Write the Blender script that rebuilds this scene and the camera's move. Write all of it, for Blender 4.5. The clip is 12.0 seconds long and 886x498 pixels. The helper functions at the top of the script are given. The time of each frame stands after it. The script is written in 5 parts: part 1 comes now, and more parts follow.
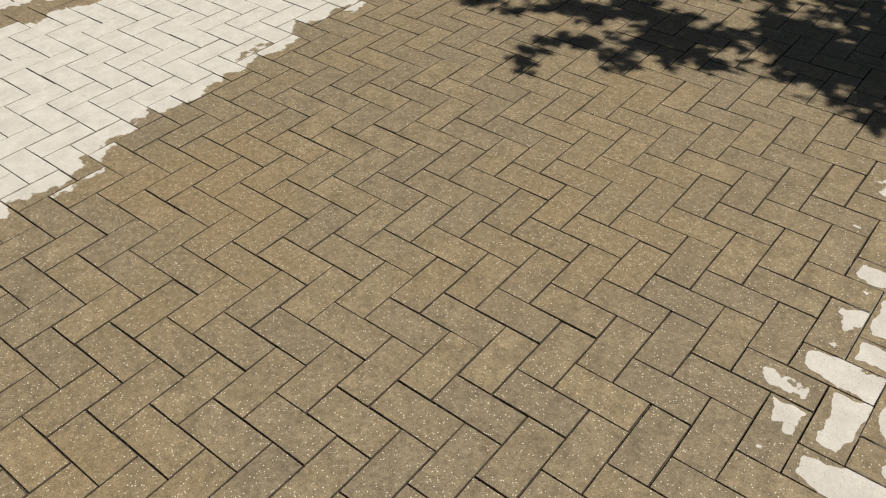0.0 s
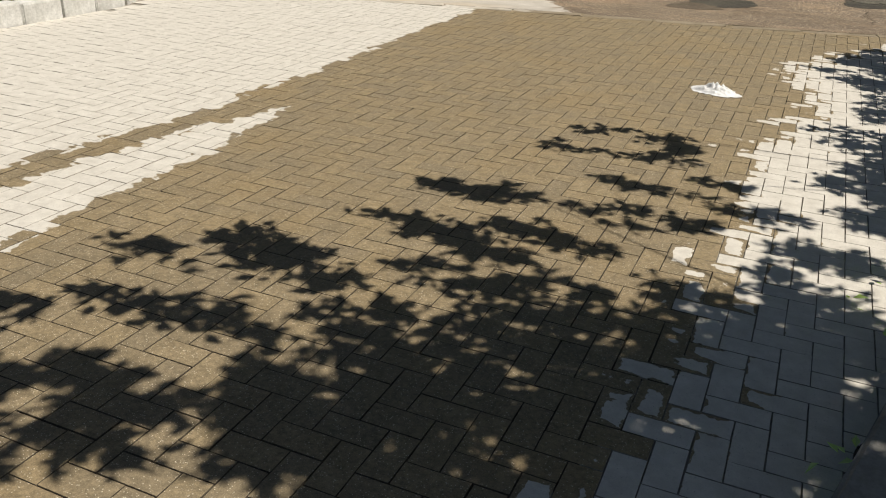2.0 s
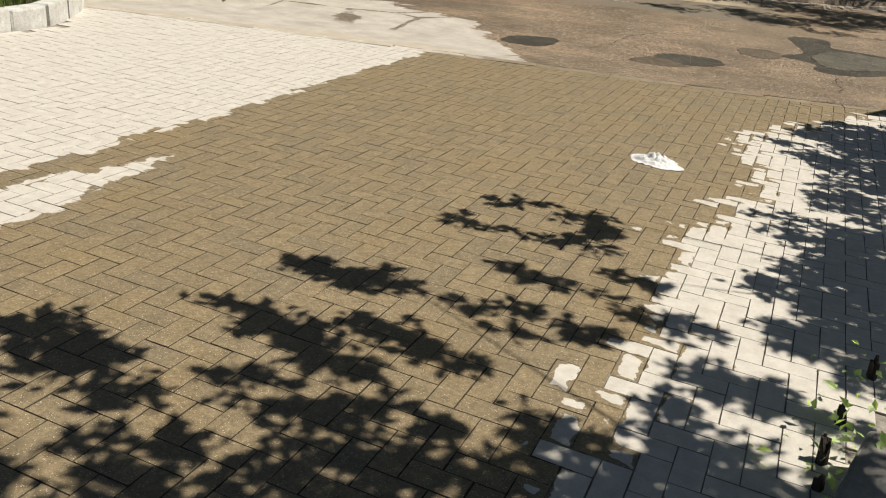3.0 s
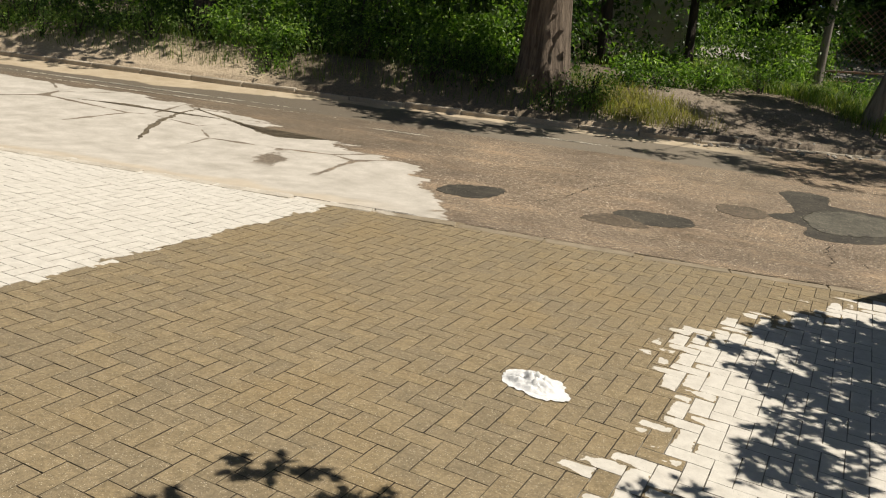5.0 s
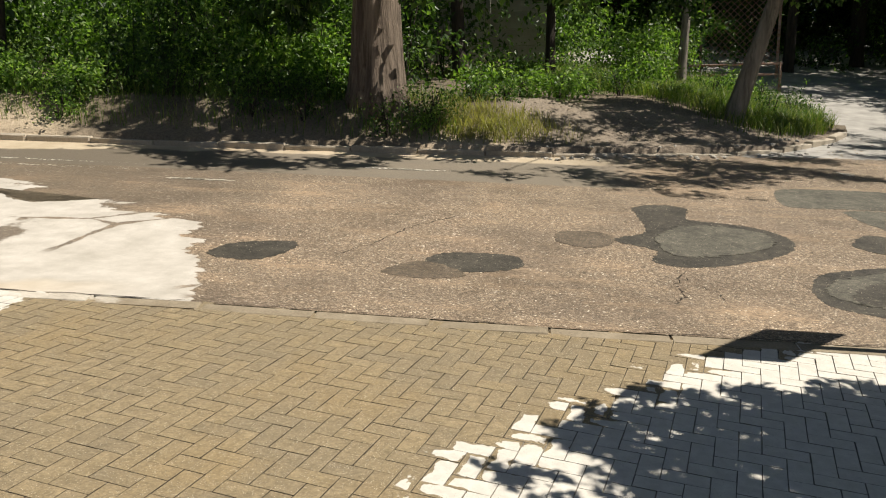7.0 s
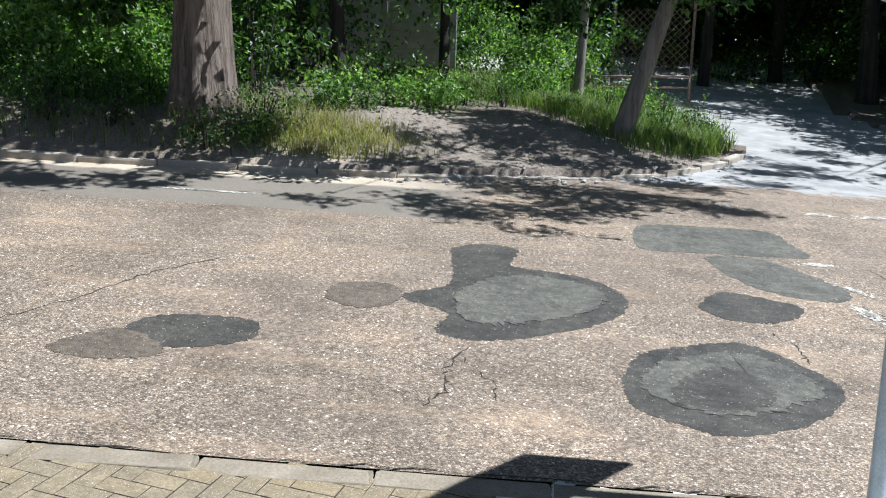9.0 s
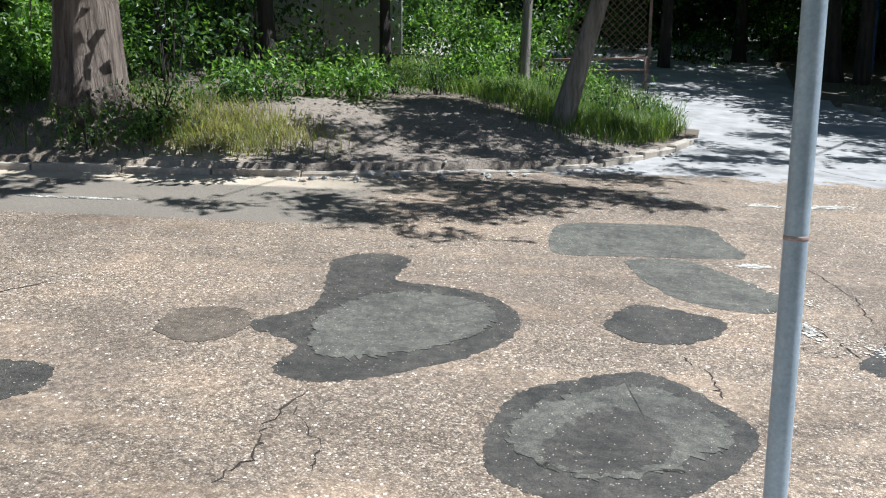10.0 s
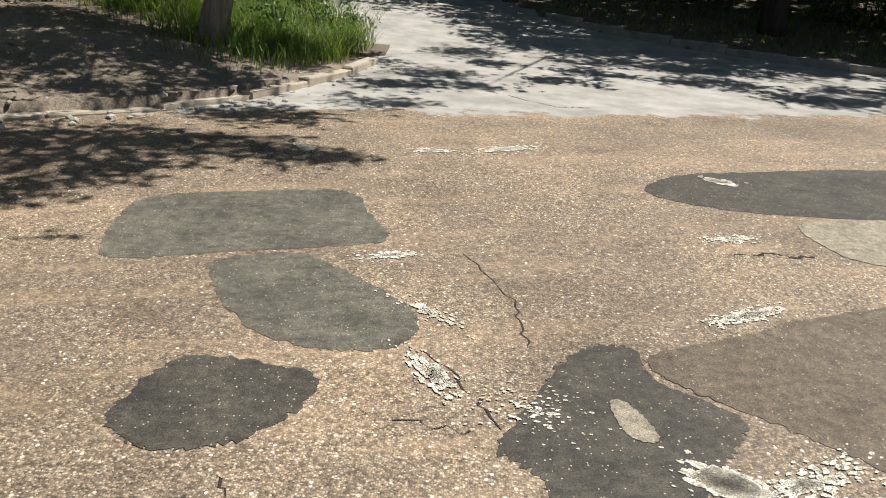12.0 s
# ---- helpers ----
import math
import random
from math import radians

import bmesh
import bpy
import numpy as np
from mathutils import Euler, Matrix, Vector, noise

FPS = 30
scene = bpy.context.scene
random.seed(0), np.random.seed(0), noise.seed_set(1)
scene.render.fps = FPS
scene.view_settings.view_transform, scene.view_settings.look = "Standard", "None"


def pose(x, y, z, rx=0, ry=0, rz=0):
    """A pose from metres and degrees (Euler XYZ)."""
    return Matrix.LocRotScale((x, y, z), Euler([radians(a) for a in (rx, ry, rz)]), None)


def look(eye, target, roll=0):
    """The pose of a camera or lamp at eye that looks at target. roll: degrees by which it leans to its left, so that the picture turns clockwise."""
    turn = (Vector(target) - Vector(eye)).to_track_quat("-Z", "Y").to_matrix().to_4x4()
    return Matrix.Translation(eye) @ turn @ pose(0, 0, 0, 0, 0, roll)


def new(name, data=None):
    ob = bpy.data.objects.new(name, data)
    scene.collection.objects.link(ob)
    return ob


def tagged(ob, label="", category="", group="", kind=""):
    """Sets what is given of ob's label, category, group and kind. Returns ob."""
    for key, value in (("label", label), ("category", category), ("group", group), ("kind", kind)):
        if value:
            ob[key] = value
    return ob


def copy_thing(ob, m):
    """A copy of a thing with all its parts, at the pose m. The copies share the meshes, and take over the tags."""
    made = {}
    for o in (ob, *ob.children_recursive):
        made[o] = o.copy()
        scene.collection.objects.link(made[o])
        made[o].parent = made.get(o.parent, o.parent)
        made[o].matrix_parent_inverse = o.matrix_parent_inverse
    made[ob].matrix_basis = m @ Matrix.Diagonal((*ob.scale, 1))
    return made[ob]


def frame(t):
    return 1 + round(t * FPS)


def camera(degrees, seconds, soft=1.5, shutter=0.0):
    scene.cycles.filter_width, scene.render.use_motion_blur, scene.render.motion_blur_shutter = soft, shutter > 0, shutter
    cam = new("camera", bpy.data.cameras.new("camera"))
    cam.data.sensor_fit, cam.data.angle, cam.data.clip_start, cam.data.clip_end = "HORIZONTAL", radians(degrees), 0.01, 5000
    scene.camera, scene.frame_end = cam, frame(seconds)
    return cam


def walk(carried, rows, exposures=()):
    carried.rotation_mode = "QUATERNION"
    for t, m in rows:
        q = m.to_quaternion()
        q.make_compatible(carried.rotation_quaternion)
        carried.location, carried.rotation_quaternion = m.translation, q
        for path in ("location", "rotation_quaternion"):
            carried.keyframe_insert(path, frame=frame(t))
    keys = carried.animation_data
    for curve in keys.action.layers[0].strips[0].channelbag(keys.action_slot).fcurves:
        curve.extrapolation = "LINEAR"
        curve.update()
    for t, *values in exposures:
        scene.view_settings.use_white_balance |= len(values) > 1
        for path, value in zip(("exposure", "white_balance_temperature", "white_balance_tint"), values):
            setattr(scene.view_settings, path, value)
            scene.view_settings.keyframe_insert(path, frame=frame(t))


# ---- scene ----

# The ground falls gently: plan coordinates (x, y, height over the ground plane) are tilted into the world by SLOPE.
UP = Vector((-0.058, 0.075, 1.0)).normalized()
SLOPE = UP.rotation_difference(Vector((0, 0, 1))).to_matrix().to_4x4()

cam = camera(57.3, 12.0, 1.08)
PATH = [
    (0, (0.118, 0.310, 1.729), (-1.092, 1.588, 0.163), -1.8),
    (0.5, (0.166, 0.699, 1.714), (-0.966, 2.108, 0.204), -1.3),
    (1, (0.255, 1.156, 1.735), (-0.807, 2.795, 0.418), -2.4),
    (1.5, (0.432, 1.549, 1.707), (-0.634, 3.309, 0.566), -1.5),
    (2, (0.539, 1.956, 1.704), (-0.416, 3.833, 0.651), 1.9),
    (2.5, (0.624, 2.375, 1.711), (-0.267, 4.270, 0.634), 3.9),
    (3, (0.708, 2.793, 1.745), (-0.231, 4.720, 0.769), 5.5),
    (3.5, (0.692, 3.322, 1.742), (-0.273, 5.290, 0.885), 5.7),
    (3.7, (0.719, 3.524, 1.749), (-0.282, 5.488, 0.920), 5.9),
    (5.3, (1.033, 5.114, 1.851), (-0.129, 7.064, 1.227), 6.2),
    (5.5, (1.061, 5.277, 1.858), (-0.144, 7.206, 1.249), 6.2),
    (6, (1.119, 5.776, 1.853), (-0.075, 7.719, 1.269), 4.5),
    (6.5, (1.188, 6.351, 1.823), (0.083, 8.345, 1.234), 2.7),
    (7, (1.216, 6.905, 1.817), (0.305, 8.995, 1.233), 1.6),
    (7.2, (1.211, 7.144, 1.795), (0.362, 9.261, 1.212), 1.2),
    (8.8, (1.844, 8.916, 1.834), (1.078, 11.078, 1.299), 3.2),
    (9, (1.940, 9.126, 1.849), (1.168, 11.276, 1.280), 3.5),
    (9.5, (2.183, 9.727, 1.806), (1.413, 11.873, 1.217), 3.0),
    (10, (2.378, 10.339, 1.820), (1.654, 12.498, 1.221), 2.2),
    (10.5, (2.518, 10.983, 1.830), (1.909, 13.154, 1.150), 2.0),
    (11, (2.709, 11.669, 1.817), (2.272, 13.852, 1.049), 2.9),
    (11.5, (2.906, 12.213, 1.826), (2.563, 14.378, 0.968), 3.7),
    (12, (3.074, 12.768, 1.800), (3.066, 14.977, 0.985), 3.9),
]
EXPOSURE = [(0, -0.02, 6500, 10), (2.5, 0.14, 6700, 10), (3.5, 0.18, 6750, 10), (5.5, 0.25, 6800, 10), (6.3, 0.32, 6750, 10), (7.2, 0.58, 6600, 10), (8.8, 0.98, 5250, 10), (9.5, 0.96, 5300, 10), (10.5, 0.95, 5350, 10), (11, 0.9, 5600, 10), (11.5, 0.8, 5600, 10), (11.8, 0.7, 6300, 10), (12, 0.66, 6300, 10)]
walk(cam, [(t, SLOPE @ look(eye, target, roll)) for t, eye, target, roll in PATH], EXPOSURE)

# ---- light ----
SUN = (SLOPE.to_3x3() @ Vector((0.49, 0.24, 1.0))).normalized()
world = bpy.data.worlds.new("sky")
scene.world = world
world.use_nodes = True
wn = world.node_tree
sky = wn.nodes.new("ShaderNodeTexSky")
sky.sky_type = "NISHITA"
sky.sun_disc = False
sky.sun_elevation = math.asin(SUN.z)
sky.sun_rotation = math.atan2(SUN.x, SUN.y)
wn.nodes["Background"].inputs["Strength"].default_value = 0.028
wn.links.new(sky.outputs[0], wn.nodes["Background"].inputs["Color"])
sun = new("sun", bpy.data.lights.new("sun", "SUN"))
sun.data.energy, sun.data.angle, sun.data.color = 4.3, radians(0.53), (1.0, 0.95, 0.86)
sun.matrix_world = look(SUN * 30, (0, 0, 0))

# ---- ground form ----
DN = (-0.309, 0.951)
KJ = (-2.85, 11.08)
ROAD = [(0, 0), (0.3, -0.02), (1.3, -0.05), (2.3, -0.01), (3.5, 0.04), (5, 0.09), (6.7, 0.19), (9, 0.24), (12, 0.34), (16, 0.62), (24, 1.3), (60, 4.2)]


def across(x, y):
    return (x - KJ[0]) * DN[0] + (y - KJ[1]) * DN[1]


def along(x, y):
    return (x - KJ[0]) * DN[1] - (y - KJ[1]) * DN[0]


def plan(s, d):
    return KJ[0] + s * DN[1] + d * DN[0], KJ[1] - s * DN[0] + d * DN[1]


def dip(s, d):
    """The road's edge sinks a little along the drive's mouth."""
    return -0.0111 * min(max(s, 0), 3) * min(max(1 - d / 2.5, 0), 1)


def zroad(x, y):
    return float(np.interp(across(x, y), [p[0] for p in ROAD], [p[1] for p in ROAD])) + dip(along(x, y), across(x, y))


def zdrive(x, y):
    """The drive's own fall: it rises a little away from the road."""
    return -0.0055 - 0.0111 * min(max(along(x, y), -3), 3) - 0.0135 * across(x, y)


KERB_FAR = [plan(-60, 6.2), plan(-20, 6.35), (-10, 15.6), (-5.9, 17.05), (-2.35, 18.45), (-0.9, 19.45), (0.15, 20.2), (0.8, 20.85), (1.25, 21.8), (1.8, 23.2), (2.05, 24.7), (1.95, 28), (1.75, 31), (1.3, 38), (1.0, 60)]
KERB_ALLEY = [(40, 16), (16, 23.9), (10.07, 26.54), (8.88, 27.11), (7.12, 27.93), (5.63, 29.0), (4.75, 30.33), (4.05, 32.08), (3.7, 38), (3.5, 60)]


def signed(points, close, px, py):
    """Distance of plan points from a line of kerb, positive inside the closed outline."""
    pts = np.array(points)
    best = np.full(px.shape, 1e9)
    for a, b in zip(pts[:-1], pts[1:]):
        ab = b - a
        t = np.clip(((px - a[0]) * ab[0] + (py - a[1]) * ab[1]) / (ab @ ab), 0, 1)
        best = np.minimum(best, np.hypot(px - a[0] - t * ab[0], py - a[1] - t * ab[1]))
    poly = np.array(list(points) + list(close))
    inside = np.zeros(px.shape, bool)
    for a, b in zip(poly, np.roll(poly, -1, axis=0)):
        cond = (a[1] > py) != (b[1] > py)
        with np.errstate(divide="ignore", invalid="ignore"):
            xi = (b[0] - a[0]) * (py - a[1]) / (b[1] - a[1]) + a[0]
        inside ^= cond & (px < xi)
    return np.where(inside, best, -best)


def verge_z(px, py):
    px, py = np.asarray(px, float), np.asarray(py, float)
    d = across(px, py)
    s = along(px, py)
    e = signed(KERB_FAR, [(-5, 90), (-90, 90), (-90, -20)], px, py)
    base = np.interp(np.minimum(d, 6.7 + 0.35 * np.maximum(d - 6.7, 0)), [p[0] for p in ROAD], [p[1] for p in ROAD]) + 0.13
    width = np.interp(s, [0.5, 3.5], [1.1, 3.4])
    u = np.clip((e - 0.1) / width, 0, 1)
    rise = 0.5 * u * u * (3 - 2 * u) + 0.025 * np.maximum(e - 4, 0)
    return np.where(e > 0, base + rise, base - 0.5), e


def zverge(x, y):
    return float(verge_z(np.array([x]), np.array([y]))[0][0])


def lay(x, y, z=0.0, rz=0.0):
    """Pose of a thing that lies along the sloping ground."""
    return SLOPE @ pose(x, y, z, 0, 0, rz)


def stand(x, y, z, rz=0.0):
    """Pose of a thing that stands plumb at a plan place."""
    return Matrix.Translation(SLOPE @ Vector((x, y, z))) @ pose(0, 0, 0, 0, 0, rz)


# ---- materials ----
def ramp_node(nt, fac, stops):
    r = nt.nodes.new("ShaderNodeValToRGB")
    while len(r.color_ramp.elements) < len(stops):
        r.color_ramp.elements.new(0.5)
    for el, (p, c) in zip(r.color_ramp.elements, stops):
        el.position, el.color = p, (*c, 1) if len(c) == 3 else c
    nt.links.new(fac, r.inputs[0])
    return r.outputs[0]


def noise_node(nt, vec, scale, detail=3, rough=0.55, dist=0.0):
    n = nt.nodes.new("ShaderNodeTexNoise")
    n.inputs["Scale"].default_value, n.inputs["Detail"].default_value, n.inputs["Roughness"].default_value, n.inputs["Distortion"].default_value = scale, detail, rough, dist
    nt.links.new(vec, n.inputs["Vector"])
    return n.outputs["Fac"]


def voronoi_node(nt, vec, scale, out="Distance", feature="F1"):
    n = nt.nodes.new("ShaderNodeTexVoronoi")
    n.feature = feature
    n.inputs["Scale"].default_value = scale
    nt.links.new(vec, n.inputs["Vector"])
    return n.outputs[out]


def calc(nt, op, a, b=0.0, c=0.0, clamp=False):
    n = nt.nodes.new("ShaderNodeMath")
    n.operation, n.use_clamp = op, clamp
    for i, v in enumerate((a, b, c)):
        if hasattr(v, "links"):
            nt.links.new(v, n.inputs[i])
        else:
            n.inputs[i].default_value = v
    return n.outputs[0]


def blend(nt, fac, a, b, kind="MIX"):
    n = nt.nodes.new("ShaderNodeMix")
    n.data_type, n.blend_type = "RGBA", kind
    for sock, v in ((n.inputs[0], fac), (n.inputs[6], a), (n.inputs[7], b)):
        if hasattr(v, "links"):
            nt.links.new(v, sock)
        else:
            sock.default_value = v if isinstance(v, (int, float)) else (*v, 1)
    return n.outputs[2]


def curve_node(nt, value, lo, hi, points, vlo, vhi):
    """A function of value given by points; in and out are scaled to 0..1 for the curve."""
    m = nt.nodes.new("ShaderNodeMapRange")
    m.inputs[1].default_value, m.inputs[2].default_value = lo, hi
    nt.links.new(value, m.inputs[0])
    f = nt.nodes.new("ShaderNodeFloatCurve")
    cur = f.mapping.curves[0]
    while len(cur.points) < len(points):
        cur.points.new(0.5, 0.5)
    for p, (x, y) in zip(cur.points, points):
        p.location = ((x - lo) / (hi - lo), (y - vlo) / (vhi - vlo))
        p.handle_type = "VECTOR"
    f.mapping.update()
    nt.links.new(m.outputs[0], f.inputs["Value"])
    return calc(nt, "MULTIPLY_ADD", f.outputs[0], vhi - vlo, vlo)


def bump_node(nt, height, strength, distance=0.01, base=None):
    b = nt.nodes.new("ShaderNodeBump")
    b.inputs["Strength"].default_value, b.inputs["Distance"].default_value = strength, distance
    nt.links.new(height, b.inputs["Height"])
    if base is not None:
        nt.links.new(base, b.inputs["Normal"])
    return b.outputs[0]


def material(name):
    m = bpy.data.materials.new(name)
    m.use_nodes = True
    nt = m.node_tree
    return m, nt, nt.nodes["Principled BSDF"]


def put(nt, sock, v):
    if hasattr(v, "links"):
        nt.links.new(v, sock)
    else:
        sock.default_value = v if isinstance(v, (int, float)) else (*v, 1)


def plan_coords(nt):
    """The plan's x, y as sockets, and the plan position."""
    g = nt.nodes.new("ShaderNodeNewGeometry")
    m = nt.nodes.new("ShaderNodeMapping")
    m.inputs["Rotation"].default_value = SLOPE.inverted().to_euler()
    nt.links.new(g.outputs["Position"], m.inputs["Vector"])
    s = nt.nodes.new("ShaderNodeSeparateXYZ")
    nt.links.new(m.outputs[0], s.inputs[0])
    return s.outputs[0], s.outputs[1], m.outputs[0]


def road_coords(nt, x, y):
    dx, dy = calc(nt, "SUBTRACT", x, KJ[0]), calc(nt, "SUBTRACT", y, KJ[1])
    d = calc(nt, "ADD", calc(nt, "MULTIPLY", dx, DN[0]), calc(nt, "MULTIPLY", dy, DN[1]))
    s = calc(nt, "SUBTRACT", calc(nt, "MULTIPLY", dx, DN[1]), calc(nt, "MULTIPLY", dy, DN[0]))
    return s, d


def step(nt, v, edge, width):
    """0 below edge, 1 above, over the width."""
    m = nt.nodes.new("ShaderNodeMapRange")
    m.interpolation_type = "SMOOTHSTEP"
    nt.links.new(v, m.inputs[0])
    if hasattr(edge, "links"):
        sub = calc(nt, "SUBTRACT", v, edge)
        nt.links.new(sub, m.inputs[0])
        edge = 0.0
    m.inputs[1].default_value, m.inputs[2].default_value = edge - width / 2, edge + width / 2
    return m.outputs[0]


def drive_wetness(nt, x, y, pos, own=None, core=None):
    """Where the hosed-down drive is wet: 1 wet, 0 dried pale."""
    n1 = calc(nt, "SUBTRACT", noise_node(nt, pos, 9, 3, 0.6), 0.5)
    n2 = calc(nt, "SUBTRACT", noise_node(nt, pos, 2.2, 2), 0.5)
    xl = calc(nt, "ADD", calc(nt, "MULTIPLY_ADD", n1, 0.24, x), calc(nt, "MULTIPLY", n2, 0.12))
    xr = calc(nt, "ADD", calc(nt, "MULTIPLY_ADD", n1, 0.5, x), calc(nt, "MULTIPLY", n2, 0.5))
    if own is not None:
        xr = calc(nt, "MULTIPLY_ADD", calc(nt, "SUBTRACT", own, 0.5), 0.34, xr)
        xl = calc(nt, "MULTIPLY_ADD", calc(nt, "SUBTRACT", own, 0.5), 0.1, xl)
        # blocks dry from their middles, the joints stay damp
        xr = calc(nt, "MULTIPLY_ADD", calc(nt, "SUBTRACT", core, 0.75), 0.16, xr)
    low = curve_node(nt, y, -2, 14, [(-2, -2.05), (0.8, -2.25), (1.8, -2.44), (2.4, -2.54), (3.8, -2.54), (4.6, -2.61), (5.5, -2.69), (5.9, -2.75), (6.3, -2.84), (6.45, -2.92), (14, -2.95)], -5, 0)
    up = curve_node(nt, y, -2, 14, [(-2, -3.7), (2.5, -3.45), (3.4, -3.28), (4.27, -3.13), (5.2, -3.05), (5.75, -2.99), (6.3, -2.83), (6.4, -2.4), (14, -2.4)], -5, 0)
    far = curve_node(nt, y, -2, 14, [(-2, -3.9), (2, -3.66), (3.5, -3.45), (4.5, -3.35), (5.9, -3.23), (6.5, -3.26), (7.46, -3.33), (9.44, -3.5), (10.93, -3.58), (14, -3.6)], -5, 0)
    right = curve_node(nt, y, -2, 14, [(-2, 0.15), (1.4, 0.08), (1.75, 0.02), (2.0, -0.08), (2.4, -0.12), (2.9, -0.1), (3.2, 0.0), (3.8, 0.08), (4.5, 0.2), (5.0, 0.18), (5.45, 0.1), (5.9, 0.28), (6.3, 0.2), (6.6, 0.04), (6.93, 0.06), (7.45, 0.16), (7.87, 0.2), (8.65, 0.26), (9.2, 0.12), (9.8, 0.02), (10.2, 0.08), (10.65, 0.28), (11.2, 0.52), (11.9, 0.92), (14, 3)], -2, 4)
    a = step(nt, xl, low, 0.012)
    band = calc(nt, "MULTIPLY", step(nt, xl, far, 0.012), calc(nt, "SUBTRACT", 1.0, step(nt, xl, up, 0.012)))
    wet = calc(nt, "MAXIMUM", a, band)
    dry_right = step(nt, xr, right, 0.012)
    return calc(nt, "MULTIPLY", wet, calc(nt, "SUBTRACT", 1.0, dry_right))


def mat_paver():
    m, nt, p = material("concrete_paver")
    x, y, pos = plan_coords(nt)
    info = nt.nodes.new("ShaderNodeObjectInfo")
    geo = nt.nodes.new("ShaderNodeNewGeometry")
    rnd = calc(nt, "FRACT", calc(nt, "ADD", info.outputs["Random"], geo.outputs["Random Per Island"]))
    at = nt.nodes.new("ShaderNodeAttribute")
    at.attribute_name = "core"
    wet = drive_wetness(nt, x, y, pos, rnd, at.outputs["Fac"])
    grain = noise_node(nt, pos, 260, 2, 0.7)
    fine = voronoi_node(nt, pos, 210, "Color")
    blot = noise_node(nt, pos, 14, 4, 0.6)
    big = noise_node(nt, pos, 1.3, 3)
    dry = ramp_node(nt, blot, [(0.3, (0.56, 0.525, 0.465)), (0.7, (0.68, 0.645, 0.58))])
    wetc = ramp_node(nt, blot, [(0.3, (0.215, 0.167, 0.098)), (0.7, (0.325, 0.253, 0.152))])
    wetc = blend(nt, calc(nt, "MULTIPLY", rnd, 0.5), wetc, (0.185, 0.155, 0.11))
    wetc = blend(nt, step(nt, big, 0.62, 0.3), wetc, (0.27, 0.203, 0.113))
    col = blend(nt, wet, dry, wetc)
    col = blend(nt, calc(nt, "MULTIPLY_ADD", wet, 0.27, 0.1), col, blend(nt, 1.0, col, ramp_node(nt, grain, [(0.3, (0.3, 0.3, 0.3)), (0.7, (1.7, 1.7, 1.7))]), "MULTIPLY"))
    mid = noise_node(nt, pos, 55, 3, 0.75)
    col = blend(nt, calc(nt, "MULTIPLY_ADD", wet, 0.4, 0.08), col, blend(nt, 1.0, col, ramp_node(nt, mid, [(0.32, (0.45, 0.45, 0.44)), (0.5, (1.0, 1.0, 1.0)), (0.7, (1.6, 1.58, 1.52))]), "MULTIPLY"))
    # light grains of aggregate worn free on the face
    sep = nt.nodes.new("ShaderNodeSeparateColor")
    nt.links.new(fine, sep.inputs[0])
    dist = voronoi_node(nt, pos, 210)
    spot = calc(nt, "MULTIPLY", step(nt, calc(nt, "MULTIPLY_ADD", noise_node(nt, pos, 11, 3, 0.7), 0.12, sep.outputs[0]), 0.97, 0.02), calc(nt, "SUBTRACT", 1.0, step(nt, dist, 0.36, 0.25)))
    col = blend(nt, calc(nt, "MULTIPLY", spot, calc(nt, "MULTIPLY_ADD", wet, 0.7, 0.2)), col, (0.78, 0.70, 0.55))
    dark = calc(nt, "MULTIPLY", step(nt, sep.outputs[1], 0.95, 0.02), calc(nt, "SUBTRACT", 1.0, step(nt, dist, 0.3, 0.1)))
    col = blend(nt, calc(nt, "MULTIPLY", dark, 0.5), col, (0.05, 0.045, 0.04))
    put(nt, p.inputs["Base Color"], col)
    put(nt, p.inputs["Roughness"], calc(nt, "MULTIPLY_ADD", wet, -0.28, 0.9))
    put(nt, p.inputs["Specular IOR Level"], 0.3)
    b = bump_node(nt, calc(nt, "ADD", grain, calc(nt, "MULTIPLY", spot, 0.6)), 0.5, 0.003)
    put(nt, p.inputs["Normal"], bump_node(nt, blot, 0.25, 0.01, b))
    return m


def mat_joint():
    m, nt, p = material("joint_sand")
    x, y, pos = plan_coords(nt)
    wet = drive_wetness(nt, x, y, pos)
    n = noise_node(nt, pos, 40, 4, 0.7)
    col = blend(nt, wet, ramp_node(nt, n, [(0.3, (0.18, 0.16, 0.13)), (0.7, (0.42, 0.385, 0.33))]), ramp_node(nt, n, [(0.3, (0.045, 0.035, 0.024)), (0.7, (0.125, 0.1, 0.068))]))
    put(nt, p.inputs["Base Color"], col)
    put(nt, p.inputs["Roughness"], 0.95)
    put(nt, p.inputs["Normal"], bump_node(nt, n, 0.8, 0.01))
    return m


